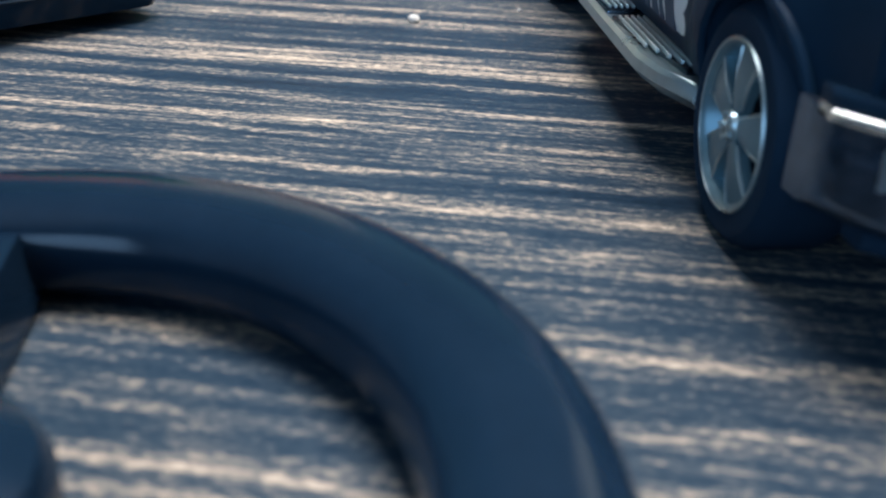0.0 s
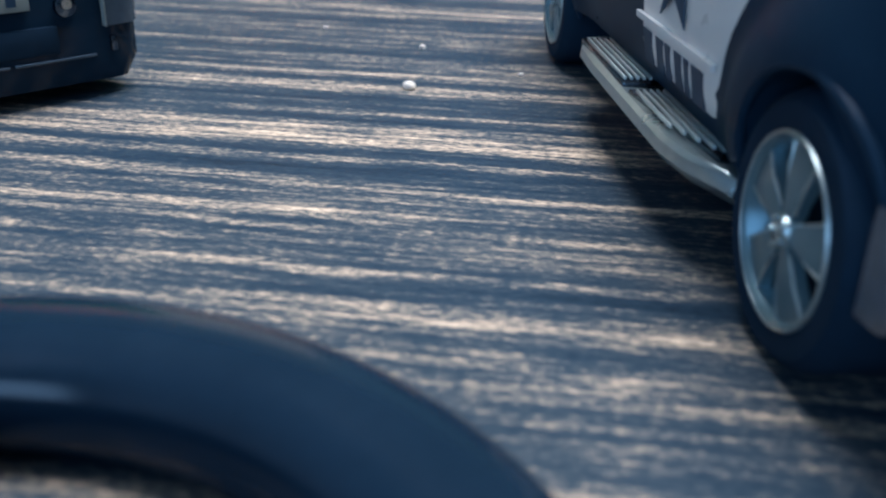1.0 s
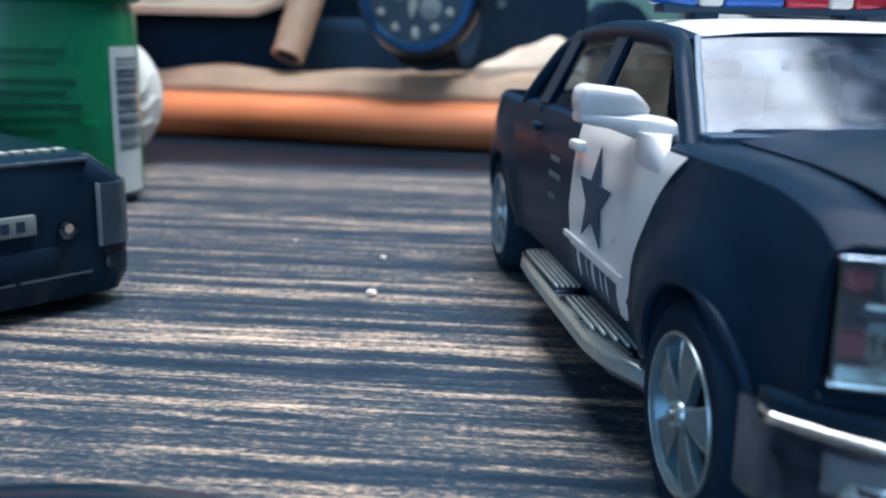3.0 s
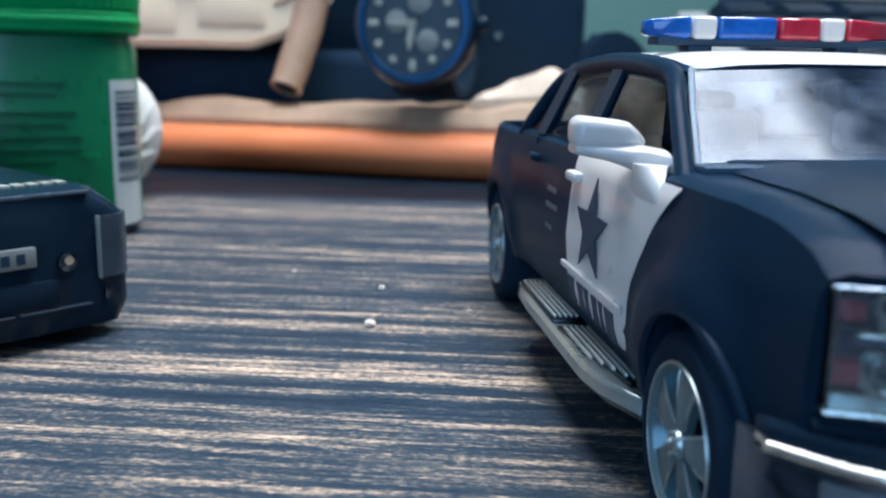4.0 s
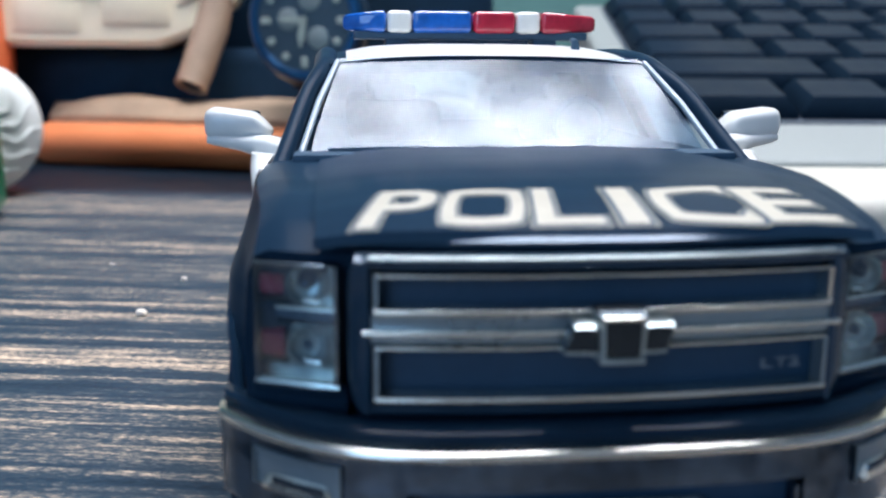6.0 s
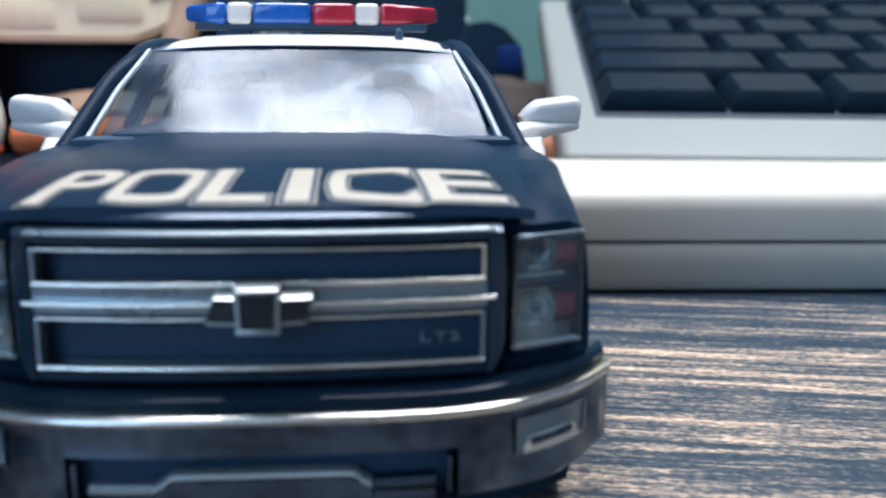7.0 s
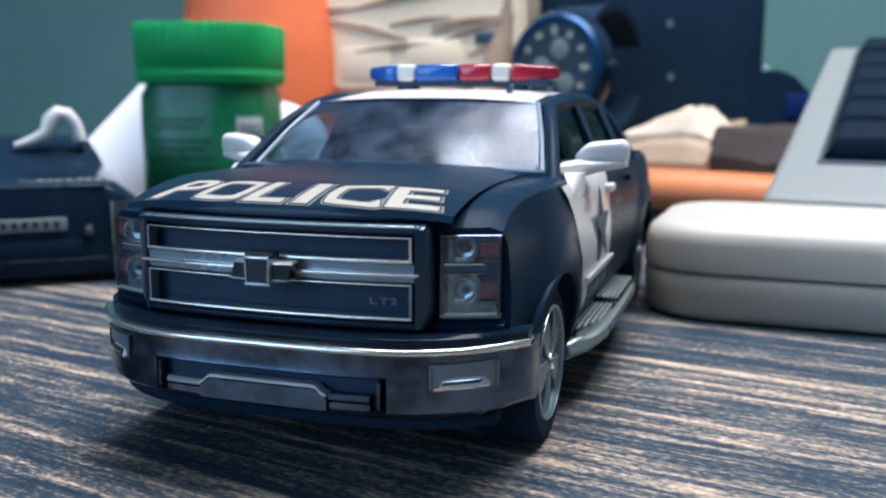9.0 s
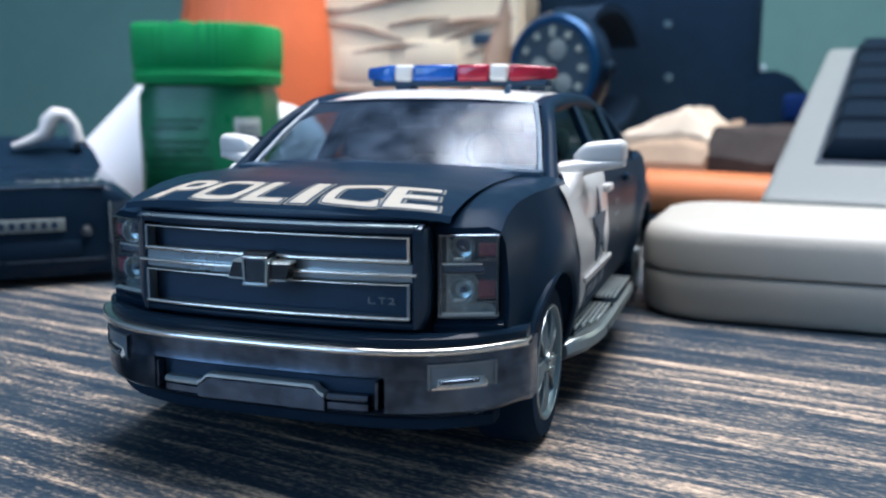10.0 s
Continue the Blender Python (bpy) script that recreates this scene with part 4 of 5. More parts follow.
    for s in (-1, 1):
        headlamp(t, s)
        white_door(t, s)
        mirror(t, s)
        step_board(t, s)
        for hy in HUB_Y:
            wheel(t, s * 22.9 - 0.5, hy, s)
        # rear door seam, handle and flank marking
        part("door_seam", prism(B(), [(79.5, 10.0), (79.8, 10.0), (79.8, 27.0), (79.5, 27.0)], on_side(s), -0.2, 0.04), M["rubber"], t)
        b = box(B(), 74.0, 77.6, -0.5, 0.5, 0, 1.1, 0.35)
        for v in b.verts:
            y, z0, o = v.co
            v.co = (s * (side_x(24.8) + 0.1 + o), y, 24.8 + z0)
        part("door_handle", b, M["black_paint"], t)
        for z, y, w in ((21.6, 64.0, 4.5), (19.7, 62.8, 5.6), (17.2, 64.5, 3.4)):
            part("flank_mark", prism(B(), [(y, z), (y + w, z), (y + w, z + 0.6), (y, z + 0.6)], on_side(s), 0.02, 0.06), M["flank_grey"], t)
        b = box(B(), -1.2, 1.2, 114.0, 116.4, 17.5, 24.5, 0.4)
        b.transform(Matrix.Translation((s * 20.4, 0, 0)))
        part("tail_lamp", b, M["amber_lens"], t)
    part("underbody", box(B(), -15.5, 15.5, 8, 112, 5.2, 7.6, 0.6), M["rubber"], t)
    part("rear_bumper", box(B(), -21.5, 21.5, 113.5, 118.2, 9.0, 13.2, 0.8), M["dark_chrome"], t)
    b = tube(B(), [(10.0, 51.2, 37.3), (10.0, 51.5, 38.3), (10.0, 52.8, 38.6)], [0.5, 0.42, 0.3], 8)
    part("antenna", b, M["black_plastic"], t)


def roof_z(x, y):
    return 36.80 + 1.10 * smooth(44, 56, y) - 1.0 * smooth(74, 87, y) - 1.0 * (abs(x) / 17.5) ** 3


def B_roof():
    b = B()
    loops = []
    for i in range(15):
        y = 44.4 + (86.6 - 44.4) * i / 14
        top = [(x, y, roof_z(x, y)) for x in (-16.4, -14.5, -11, -6, 0, 6, 11, 14.5, 16.4)]
        rim = [(17.6, y, roof_z(16.8, y) - 0.45), (17.6, y, roof_z(16.8, y) - 1.1), (16, y, roof_z(16, y) - 1.2), (0, y, roof_z(0, y) - 1.3)]
        loops.append(top + rim + [(-x, yy, z) for x, yy, z in rim[-2::-1]])
    return loft(b, loops)


pickup_truck()


# ---------------- other things on the desk ----------------
# path of a pale tube added over the cabin for a curl of paper
PALE_CURL = [(-2.6, 47.9, 25.4), (1.5, 48.0, 26.7), (4.7, 48.0, 28.3), (5.7, 48.0, 31.4), (7.3, 48.0, 33.0), (9.5, 48.0, 32.7), (11.2, 48.0, 30.4), (12.0, 48.0, 26.6), (11.7, 48.0, 24.4)]


def toy_car():
    """Black toy car whose nose is turned towards the truck's front."""
    c = thing("toy_car", pose(-0.0905, 0.0712, 0, 0, 0, 42), "glossy black toy car with a pale number plate", "toy car")
    W = 20.6

    def nose(x):
        """How far back the rounded nose lies at a place across it."""
        return float(np.interp(abs(x), [0, 14, 18, 19.6, 20.3, 20.6], [0, 0.1, 0.5, 1.6, 3.4, 6.0]))
    loops = []
    for y, w, z0, z1 in ((0, 14.0, 2.6, 19.4), (0.5, 18.0, 2.0, 19.8), (1.6, 19.6, 1.8, 20.1), (3.4, 20.3, 1.8, 20.2), (6, W, 1.8, 20.3), (14, W, 4.0, 20.4), (26, W, 4.0, 20.5), (38, W, 3.0, 20.7), (80, W, 3.0, 20.7), (90, 19.5, 4.0, 20.3), (92, 17.5, 5.0, 18.0)):
        half = [(w - 1.5, z0), (w, z0 + 2.5), (w, 9.0), (w - 0.25, 16.4), (w - 1.6, 17.6), (w - 4.4, z1 - 0.35), (w - 6.0, z1)]
        loops.append([(-x, y, z) for x, z in half] + [(0, y, z1)] + [(x, y, z) for x, z in half[::-1]])
    part("body", loft(B(), loops), M["gloss_black"], c)
    part("bonnet_edge", box(B(), -14.2, 14.2, -0.15, 1.0, 19.3, 19.85, 0.25), M["lamp_smoke"], c)
    loops = []
    for z, w, y0, y1 in ((20.4, 17.0, 42, 86), (24.0, 15.6, 48, 82), (26.5, 14.0, 53, 77), (27.3, 12.4, 55, 75)):
        loops.append([(-w, y0 + 2, z), (-w + 2.5, y0, z), (w - 2.5, y0, z), (w, y0 + 2, z), (w, y1 - 2, z), (w - 2.5, y1, z), (-w + 2.5, y1, z), (-w, y1 - 2, z)])
    part("cabin", loft(B(), loops), M["gloss_black"], c)
    part("pale_curl", tube(B(), PALE_CURL, [0.7, 1.3, 1.9, 2.1, 2.0, 1.7, 1.5, 1.5, 1.2], 12), M["white_paint"], c, "pale curved tube standing in for a curl of paper")
    part("number_plate", box(B(), -6.6, 6.6, -0.75, 0.1, 11.0, 13.5, 0.15), M["subdial"], c, "pale number plate with dark bars")
    for k in range(6):
        part("plate_bar", box(B(), -5.4 + 1.9 * k, -4.4 + 1.9 * k, -0.9, -0.7, 11.6, 12.9), M["decal_dark"], c)
    part("lower_grille", box(B(), -9.5, 9.5, -0.35, 0.4, 5.9, 9.0, 0.2), M["rubber"], c)
    for x0, x1 in ((-13.6, -5.2), (-4.4, 3.6), (4.2, 13.6)):
        part("lip_trim", box(B(), x0, x1, -0.5, 0.6, 5.0, 5.3, 0.1), M["lamp_smoke"], c)
    for s in (-1, 1):
        f = part("fog_lamp", cyl(B(), (s * 10.6, 0.6, 11.0), (0, -1, 0), 1.25, 1.2, 22, bev=0.2), M["dark_chrome"], c)
        part("bulb", cyl(B(), (s * 10.6, -0.6, 11.3), (0, -1, 0), 0.6, 0.3, 16), M["chrome"], f)
        cols = []
        for k in range(9):
            x = 15.0 + 5.6 * k / 8
            y = nose(x)
            cols.append([(s * (x + 0.25), y + 1.0, 8.2), (s * (x + 0.25), y - 0.4, 8.2), (s * (x + 0.25), y - 0.45, 12.0), (s * (x + 0.25), y - 0.35, 16.3), (s * (x + 0.25), y + 1.0, 16.3)])
        lamp = part("headlight", loft(B(), cols if s > 0 else cols[::-1]), M["lamp_smoke"], c, "smoky clear headlight")
        part("lamp_rim", box(B(), min(s * 14.9, s * 15.2), max(s * 14.9, s * 15.2), -0.55, 0.4, 8.2, 16.4, 0.1), M["subdial"], lamp)
        part("corner_lamp", box(B(), min(s * 15.6, s * 16.4), max(s * 15.6, s * 16.4), -0.25, 0.6, 5.2, 7.0, 0.2), M["dark_chrome"], c)
        for y in (17.0, 72.0):
            wv = new("wheel")
            wv.parent = c
            wv.matrix_basis = Matrix.Translation((s * 0.0207, y * 0.001, 0.0068)) @ Matrix.Rotation(radians(90) * s, 4, "Y")
            part("tyre", lathe(B(), [(4.2, 0.2), (6.2, 0.2), (6.8, -0.8), (6.8, -4.2), (4.2, -4.6)], 36, closed=True), M["rubber"], wv)
            part("rim", cyl(B(), (0, 0, -1.2), "z", 4.3, 1.1, 28, bev=0.3), M["silver"], wv)
    for k in range(7):
        part("bonnet_letter_bar", box(B(), 1.6 + 1.8 * k, 2.8 + 1.8 * k, 4.6, 6.6, 20.2, 20.5), M["lume"], c)


M["lamp_smoke"] = surface("smoky_lamp_plastic", (0.050, 0.070, 0.095), 0.25, vary=0.2, coat=0.2)
toy_car()


def gum_jar():
    j = thing("plastic_jar", pose(-0.1088, 0.1673, 0, 0, 0, 10) @ Matrix.Diagonal((0.823, 1.014, 1.04, 1)), "green plastic jar with ribbed cap and barcode label", "jar")

    def oval(hw, hd, t, off=0.0):
        c, n = math.cos(t), math.sin(t)
        return ((hw + off) * math.copysign(abs(c) ** 0.57, c), (hd + off) * math.copysign(abs(n) ** 0.57, n))

    def ring(hw, hd, z, wave=0.0, lift=0.0, n=224):
        pts = []
        for i in range(n):
            t = 2 * math.pi * (i + 0.5) / n
            w = math.cos(56 * t)
            x, y = oval(hw, hd, t, wave * w)
            pts.append((x, y, z + lift * w))
        return pts

    def strip(a0, a1, off, z0, z1, n=12):
        """A thin label that follows the jar's rounded side."""
        arc = [radians(a0 + (a1 - a0) * i / n) for i in range(n + 1)]
        loops = []
        for z in (z0, z1):
            loops.append([(*oval(21.8, 17.8, t, off), z) for t in arc] + [(*oval(21.8, 17.8, t, -0.4), z) for t in arc[::-1]])
        return loft(B(), loops)
    part("foot", loft(B(), [ring(19.5, 15.5, 0.0), ring(20.4, 16.4, 0.6), ring(20.4, 16.4, 2.6), ring(19.8, 15.8, 3.0)]), M["black_plastic"], j)
    part("body", loft(B(), [ring(20.6, 16.6, 2.2), ring(21.8, 17.8, 3.2), ring(21.8, 17.8, 36.0), ring(20.6, 16.6, 38.6), ring(20.6, 16.6, 39.4)]), M["green_label"], j)
    cap = part("cap", loft(B(), [ring(22.2, 18.2, 39.2), ring(23.0, 19.0, 39.8), ring(23.0, 19.0, 43.0), ring(22.6, 18.6, 43.4), ring(23.0, 19.0, 43.9, 0.12), ring(23.2, 19.2, 48.0, 0.2), ring(23.2, 19.2, 54.0, 0.25, 0.3), ring(22.4, 18.4, 55.2, 0.2, 0.35), ring(20.5, 16.5, 54.6)]), M["green"], j, "bright green ribbed cap")
    part("cap_lip", loft(B(), [ring(23.05, 19.05, 41.0), ring(23.4, 19.4, 41.3), ring(23.4, 19.4, 42.0), ring(23.05, 19.05, 42.3)]), M["green"], cap)
    part("barcode_label", strip(-56, -16, 0.22, 2.4, 30.6), M["label_white"], j, "white barcode label")
    rnd = random.Random(4)
    z = 11.0
    while z < 28.5:
        h = rnd.choice((0.25, 0.4, 0.7, 0.3))
        part("code_bar", strip(-51, -20, 0.34, z, z + h, 6), M["decal_dark"], j)
        z += h + rnd.choice((0.3, 0.45, 0.7))
    part("side_label", strip(-165, -146, 0.15, 24.0, 32.0), M["label_white"], j)
    for z, x0, x1 in ((29.5, -12, 6), (27.6, -14, 4), (24.0, -14, 8), (21.8, -12, 6), (19.4, -14, 9), (17.0, -13, 9), (14.8, -14, 3)):
        part("print_line", box(B(), x0, x1, -17.95, -17.7, z, z + 0.7), M["ink_green"], j)
    part("print_dash", box(B(), 8.5, 13.0, -17.98, -17.7, 16.3, 16.7), M["green"], j)


gum_jar()


def white_lid():
    """White moulded lid that stands on its edge behind the jar."""
    l = thing("bottle_lid", pose(-0.1100, 0.2060, 0.0180, 90, 0, 18) @ Matrix.Scale(1.09, 4), "white moulded plastic lid standing on its edge", "lid")
    b = lathe(B(), [(0.5, 4.6), (6, 4.4), (11.5, 3.4), (14.6, 1.6), (16.2, -1.5), (16.5, -6.0), (16.2, -11.0), (15.0, -12.0)], 64)
    part("shell", b, M["white_plastic"], l)
    for k in range(16):
        a = 2 * math.pi * k / 16
        pts = []
        for i in range(7):
            r = 5.0 + 10.4 * i / 6
            t = a + 0.10 * math.sin(i * 1.5) + 0.06 * i
            z = float(np.interp(r, [0.5, 6, 11.5, 14.6, 16.2], [4.6, 4.4, 3.4, 1.6, -1.5]))
            pts.append((r * math.cos(t), r * math.sin(t), z))
        part("ridge", tube(B(), pts, [0.2, 0.5, 0.6, 0.65, 0.7, 0.7, 0.4], 6), M["white_plastic"], l)
    part("hub", lathe(B(), [(0.5, 5.6), (3.6, 5.3), (4.8, 4.2), (4.9, 3.6)], 32), M["white_plastic"], l)


white_lid()

DESK_TURN = -21.0


def orange_book():
    k = thing("notebook", pose(0.0220, 0.2300, 0, 0, 0, DESK_TURN), "orange covered notebook with a rounded spine", "notebook")
    loops = []
    for x in (-150.0, -60.0, 0.0, 55.0):
        prof = []
        for i in range(13):
            a = radians(90 + 180 * i / 12)
            prof.append((7.0 + 7.2 * math.cos(a), 7.2 + 7.0 * math.sin(a)))
        prof += [(90, 0.2), (90, 14.2)]
        loops.append([(x, y, z) for y, z in prof])
    part("cover", loft(B(), loops), M["orange"], k)
    part("pages", box(B(), -148, 54.5, 12, 91.5, 1.6, 12.6, 0.3), M["paper"], k)


orange_book()


def paper_bag():
    p = thing("paper_bag", pose(0.0240, 0.2420, 0.0142, 0, 0, DESK_TURN), "crumpled brown paper bag on the orange notebook", "paper bag")
    def crumple(name, x0, x1, y0, y1, nx, ny, height, mat, label, drop=0.0):
        b = B()
        rows = []
        for i in range(nx):
            x = x0 + (x1 - x0) * i / (nx - 1)
            row = []
            for j in range(ny):
                y = y0 + (y1 - y0) * j / (ny - 1)
                row.append((x + 0.8 * noise.noise(Vector((x * 0.1, y * 0.1, 9))), y + 1.5 * noise.noise(Vector((x * 0.05, 0, 4))), max(drop + 0.05, height(x, y))))
            rows.append(row)
        under = [[(x, y, drop) for x, y, z in r] for r in rows]
        loft(b, rows, cap=False, closed=False)
        loft(b, under, cap=False, closed=False)
        for lo, hi in (([r[0] for r in rows], [r[0] for r in under]), ([r[-1] for r in rows], [r[-1] for r in under]), (rows[0], under[0]), (rows[-1], under[-1])):
            loft(b, [lo, hi], cap=False, closed=False)
        return part(name, b, mat, p, label, sharp=24)

    def fold(x, y, k):
        return abs(noise.noise(Vector((x * 0.07 * k, y * 0.10 * k, 7.0))))

    def sack(x, y):
        n = noise.noise(Vector((x * 0.035, y * 0.05, 2.0)))
        hump = 6.0 * math.exp(-((x + 12) / 16) ** 2) * smooth(4, 18, y)
        hump += 4.0 * smooth(-16, 16, x) * smooth(2, 26, y)
        crease = 0.45 + 1.6 * smooth(-34, 0, x)
        return (7.0 + 2.2 * n + hump + crease * (2.0 * fold(x, y, 1) + 0.9 * fold(x, y, 2.7))) * smooth(-3, 5, y)

    def top_fold(x, y):
        peak = max(0.0, 1 - abs(x + 10) / (24.0 if x < -10 else 11.0))
        return 10.0 + 10.4 * peak ** 0.8 * smooth(8, 15, y) * smooth(44, 34, y) + 1.6 * fold(x, y, 2.0)
    # the bag's end, its shade put into a darker paper colour
    def shaded_end(x, y):
        n = noise.noise(Vector((x * 0.05, y * 0.06, 5.0)))
        return (13.6 - 1.6 * smooth(10, 40, x) + 1.6 * n + 1.8 * fold(x, y, 1.4)) * smooth(-2, 12, y + 2 * n)
    crumple("shaded_end", 2.5, 50, 3, 60, 26, 16, shaded_end, M["kraft_shaded"], "bag's end with its shade put into a dark grey-brown colour")
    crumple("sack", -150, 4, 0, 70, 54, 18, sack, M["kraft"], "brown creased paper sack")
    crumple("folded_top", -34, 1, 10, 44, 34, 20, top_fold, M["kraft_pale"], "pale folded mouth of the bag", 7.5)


paper_bag()


def black_case():
    c = thing("black_case", pose(0, 0.0, 0, 0, 0, 0), "black fabric case with a metal snap", "case")
    b = box(B(), -20, 43, 300, 360, 0, 110, 5, 3)
    part("shell", b, M["black_cloth"], c)
    # black block that fills the dark space under the toy van
    b = box(B(), -190, -18, 306, 372, 0, 40.0, 6, 3)
    part("base_block", b, M["black_cloth"], c)
    part("back_panel", box(B(), -190, -18, 342, 362, 30.0, 108, 4, 3), M["black_cloth"], c)
    part("snap", cyl(B(), (43.0, 322, 48.0), "x", 3.4, 2.6, 20, bev=0.5), M["silver"], c)
    for x, z in ((9, 66), (10, 46)):
        part("rivet", cyl(B(), (x, 300.3, z), (0, -1, 0), 1.4, 0.7, 16, bev=0.2), M["silver"], c)


black_case()


def pouch():
    """Dark fabric pouch that lies behind the bag's mouth."""
    p = thing("fabric_pouch", pose(0, 0, 0.0142, 0, 0, 0), "dark fabric pouch with blue lining on the paper bag", "pouch")
    b = prism(B(), [(37, 0.2), (37.5, 26), (41, 30.5), (46, 31.0), (51, 29.0), (55.5, 24), (57.6, 17), (58.5, 0.2)], lambda u, v, d: (u * 1.12 - 3.0, d, v * 1.08), 278, 296)
    bmesh.ops.bevel(b, geom=[e for e in b.edges if abs(e.verts[0].co.y - e.verts[1].co.y) < 0.01], offset=1.6, segments=2, affect="EDGES")
    part("body", b, M["black_cloth"], p)
    part("lining", box(B(), 51.5, 60.0, 276.8, 278.8, 16.4, 25.2, 0.8, 2), M["blue_cloth"], p, "dark blue lining")


pouch()


def wristwatch():
    w = thing("wristwatch", pose(-0.0246, 0.2500, 0.0478, 90, 0, -22) @ Matrix.Scale(0.86, 4), "black wristwatch with blue bezel standing on its strap", "watch")
    # local: x right, y up, z towards the viewer
    part("case", lathe(B(), [(21.5, -9), (23.0, -7), (23.0, -2), (21.8, 0.4), (19.5, 1.0)], 56), M["gloss_black"], w)
    part("bezel", lathe(B(), [(17.6, 0.8), (18.4, 1.9), (20.6, 1.9), (21.6, 0.6), (20, 0.2)], 64, closed=True), M["blue_bezel"], w)
    dial = part("dial", cyl(B(), (0, 0, 0.6), "z", 17.8, 0.8, 56), M["dial"], w)
    for k in range(12):
        a = radians(30 * k)
        x, y = 14.6 * math.sin(a), 14.6 * math.cos(a)
        if k in (0, 3, 6, 9):
            b = box(B(), -1.2, 1.2, -2.0, 2.0, 1.3, 1.9, 0.2, 1)
            b.transform(Matrix.Translation((x, y, 0)) @ Matrix.Rotation(-a, 4, "Z"))
            part("marker", b, M["lume"], dial)
        else:
            part("marker", cyl(B(), (x, y, 1.3), "z", 1.45, 0.6, 18, bev=0.15), M["lume"], dial)
    for x, y, r in ((-6.0, 0.5, 4.0), (2.5, 7.5, 4.2), (5.5, -6.0, 4.0)):
        part("subdial", cyl(B(), (x, y, 1.3), "z", r, 0.3, 28, bev=0.1), M["subdial"], dial)
    for a, l, wd in ((-88, 10.0, 0.9), (-172, 9.5, 1.1)):
        b = loft(B(), [[(-wd, -1.5, 1.8), (wd, -1.5, 1.8), (wd, -1.5, 2.2), (-wd, -1.5, 2.2)], [(-wd * 1.3, l * 0.6, 1.8), (wd * 1.3, l * 0.6, 1.8), (wd * 1.3, l * 0.6, 2.2), (-wd * 1.3, l * 0.6, 2.2)], [(-0.2, l, 1.8), (0.2, l, 1.8), (0.2, l, 2.2), (-0.2, l, 2.2)]])
        b.transform(Matrix.Rotation(radians(a) * -1, 4, "Z"))
        part("watch_hand", b, M["lume"], dial)
    part("crown", cyl(B(), (22.5, 0, -3), "x", 2.6, 3.5, 20, bev=0.4), M["gloss_black"], w)
    b = B()
    loops = []
    for i in range(29):
        a = radians(-65 + 310 * i / 28)
        y, z = 23.5 * math.cos(a), -26 + 24.0 * math.sin(a) * 0.95
        n = (math.cos(a), math.sin(a))
        loops.append([(-12, y, z), (12, y, z), (12, y + 3.0 * n[0], z + 3.0 * n[1]), (-12, y + 3.0 * n[0], z + 3.0 * n[1])])
    loft(b, loops)
    part("strap", b, M["rubber"], w)


wristwatch()


def cream_toy():
    """Cream plastic toy vehicle seen from its end, on the black case."""
    c = thing("toy_van", pose(-0.0977, 0.2900, 0.0400, 0, 0, 4) @ Matrix.Scale(0.957, 4), "cream plastic toy van with moulded bumper", "toy van")
    pts = [(-95, 0.0), (22, 0.0), (33, 4.0), (41, 12), (50, 16), (54, 22), (54, 60), (47, 92), (-95, 92)]
    b = prism(B(), pts, lambda u, v, d: (u, d, v), 0, 40)
    bmesh.ops.bevel(b, geom=[e for e in b.edges if abs(e.verts[0].co.y - e.verts[1].co.y) < 0.01 and e.verts[0].co.y < 1], offset=2.0, segments=3, affect="EDGES")
    part("shell", b, M["cream"], c)
    for x0, x1, z0, z1, d in ((-26, -4, 5, 19, 0.5), (4, 27, 8, 22, 0.8), (-70, -34, 5, 20, 0.6)):
        part("moulding", box(B(), x0, x1, -d, 1.0, z0, z1, 0.4, 2), M["cream"], c)
    # thin raised tan lines across the shell
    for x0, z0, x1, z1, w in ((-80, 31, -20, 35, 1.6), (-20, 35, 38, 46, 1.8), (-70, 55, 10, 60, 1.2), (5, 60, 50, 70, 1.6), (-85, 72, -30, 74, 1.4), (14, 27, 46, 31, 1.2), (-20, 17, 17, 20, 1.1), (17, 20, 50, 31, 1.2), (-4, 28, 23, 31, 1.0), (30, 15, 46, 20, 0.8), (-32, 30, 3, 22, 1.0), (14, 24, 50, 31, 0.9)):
        part("tan_line", tube(B(), [(x0, -0.2, z0), (0.5 * (x0 + x1), -0.3, 0.5 * (z0 + z1) + 1.0), (x1, -0.2, z1)], [0.5, w, 0.5], 8), M["tan"], c)
    part("vent", box(B(), 33, 43, -0.9, 0.6, 19.5, 24.5, 0.8, 2), M["black_plastic"], c)


cream_toy()


def tan_strap():
    s = thing("leather_tube", pose(-0.0590, 0.2900, 0.0225, 0, 0, 0), "tan leather roll leaning on the black case", "roll")
    part("roll", tube(B(), [(-6, -4, 4.5), (-4, -1.5, 10), (0.5, 4, 24), (4.5, 8.5, 44), (7, 11, 70)], [5.2, 5.6, 5.9, 6.4, 6.6], 20), M["tan"], s)
    end = Matrix.Translation((-6, -4, 4.5)) @ Vector((2, 2.5, 5.5)).to_track_quat("Z", "Y").to_matrix().to_4x4()
    b = torus(B(), (0, 0, 0), 4.9, 0.75, n=32, m=8)
    b.transform(end)
    part("cuff", b, M["tan"], s)
    # black disc stands in for the shade inside the roll's end
    b = cyl(B(), (0, 0, -0.25), "z", 4.6, 0.4, 24)
    b.transform(end)
    part("opening", b, M["black_cloth"], s, "black disc put in for the shaded hollow")


tan_strap()


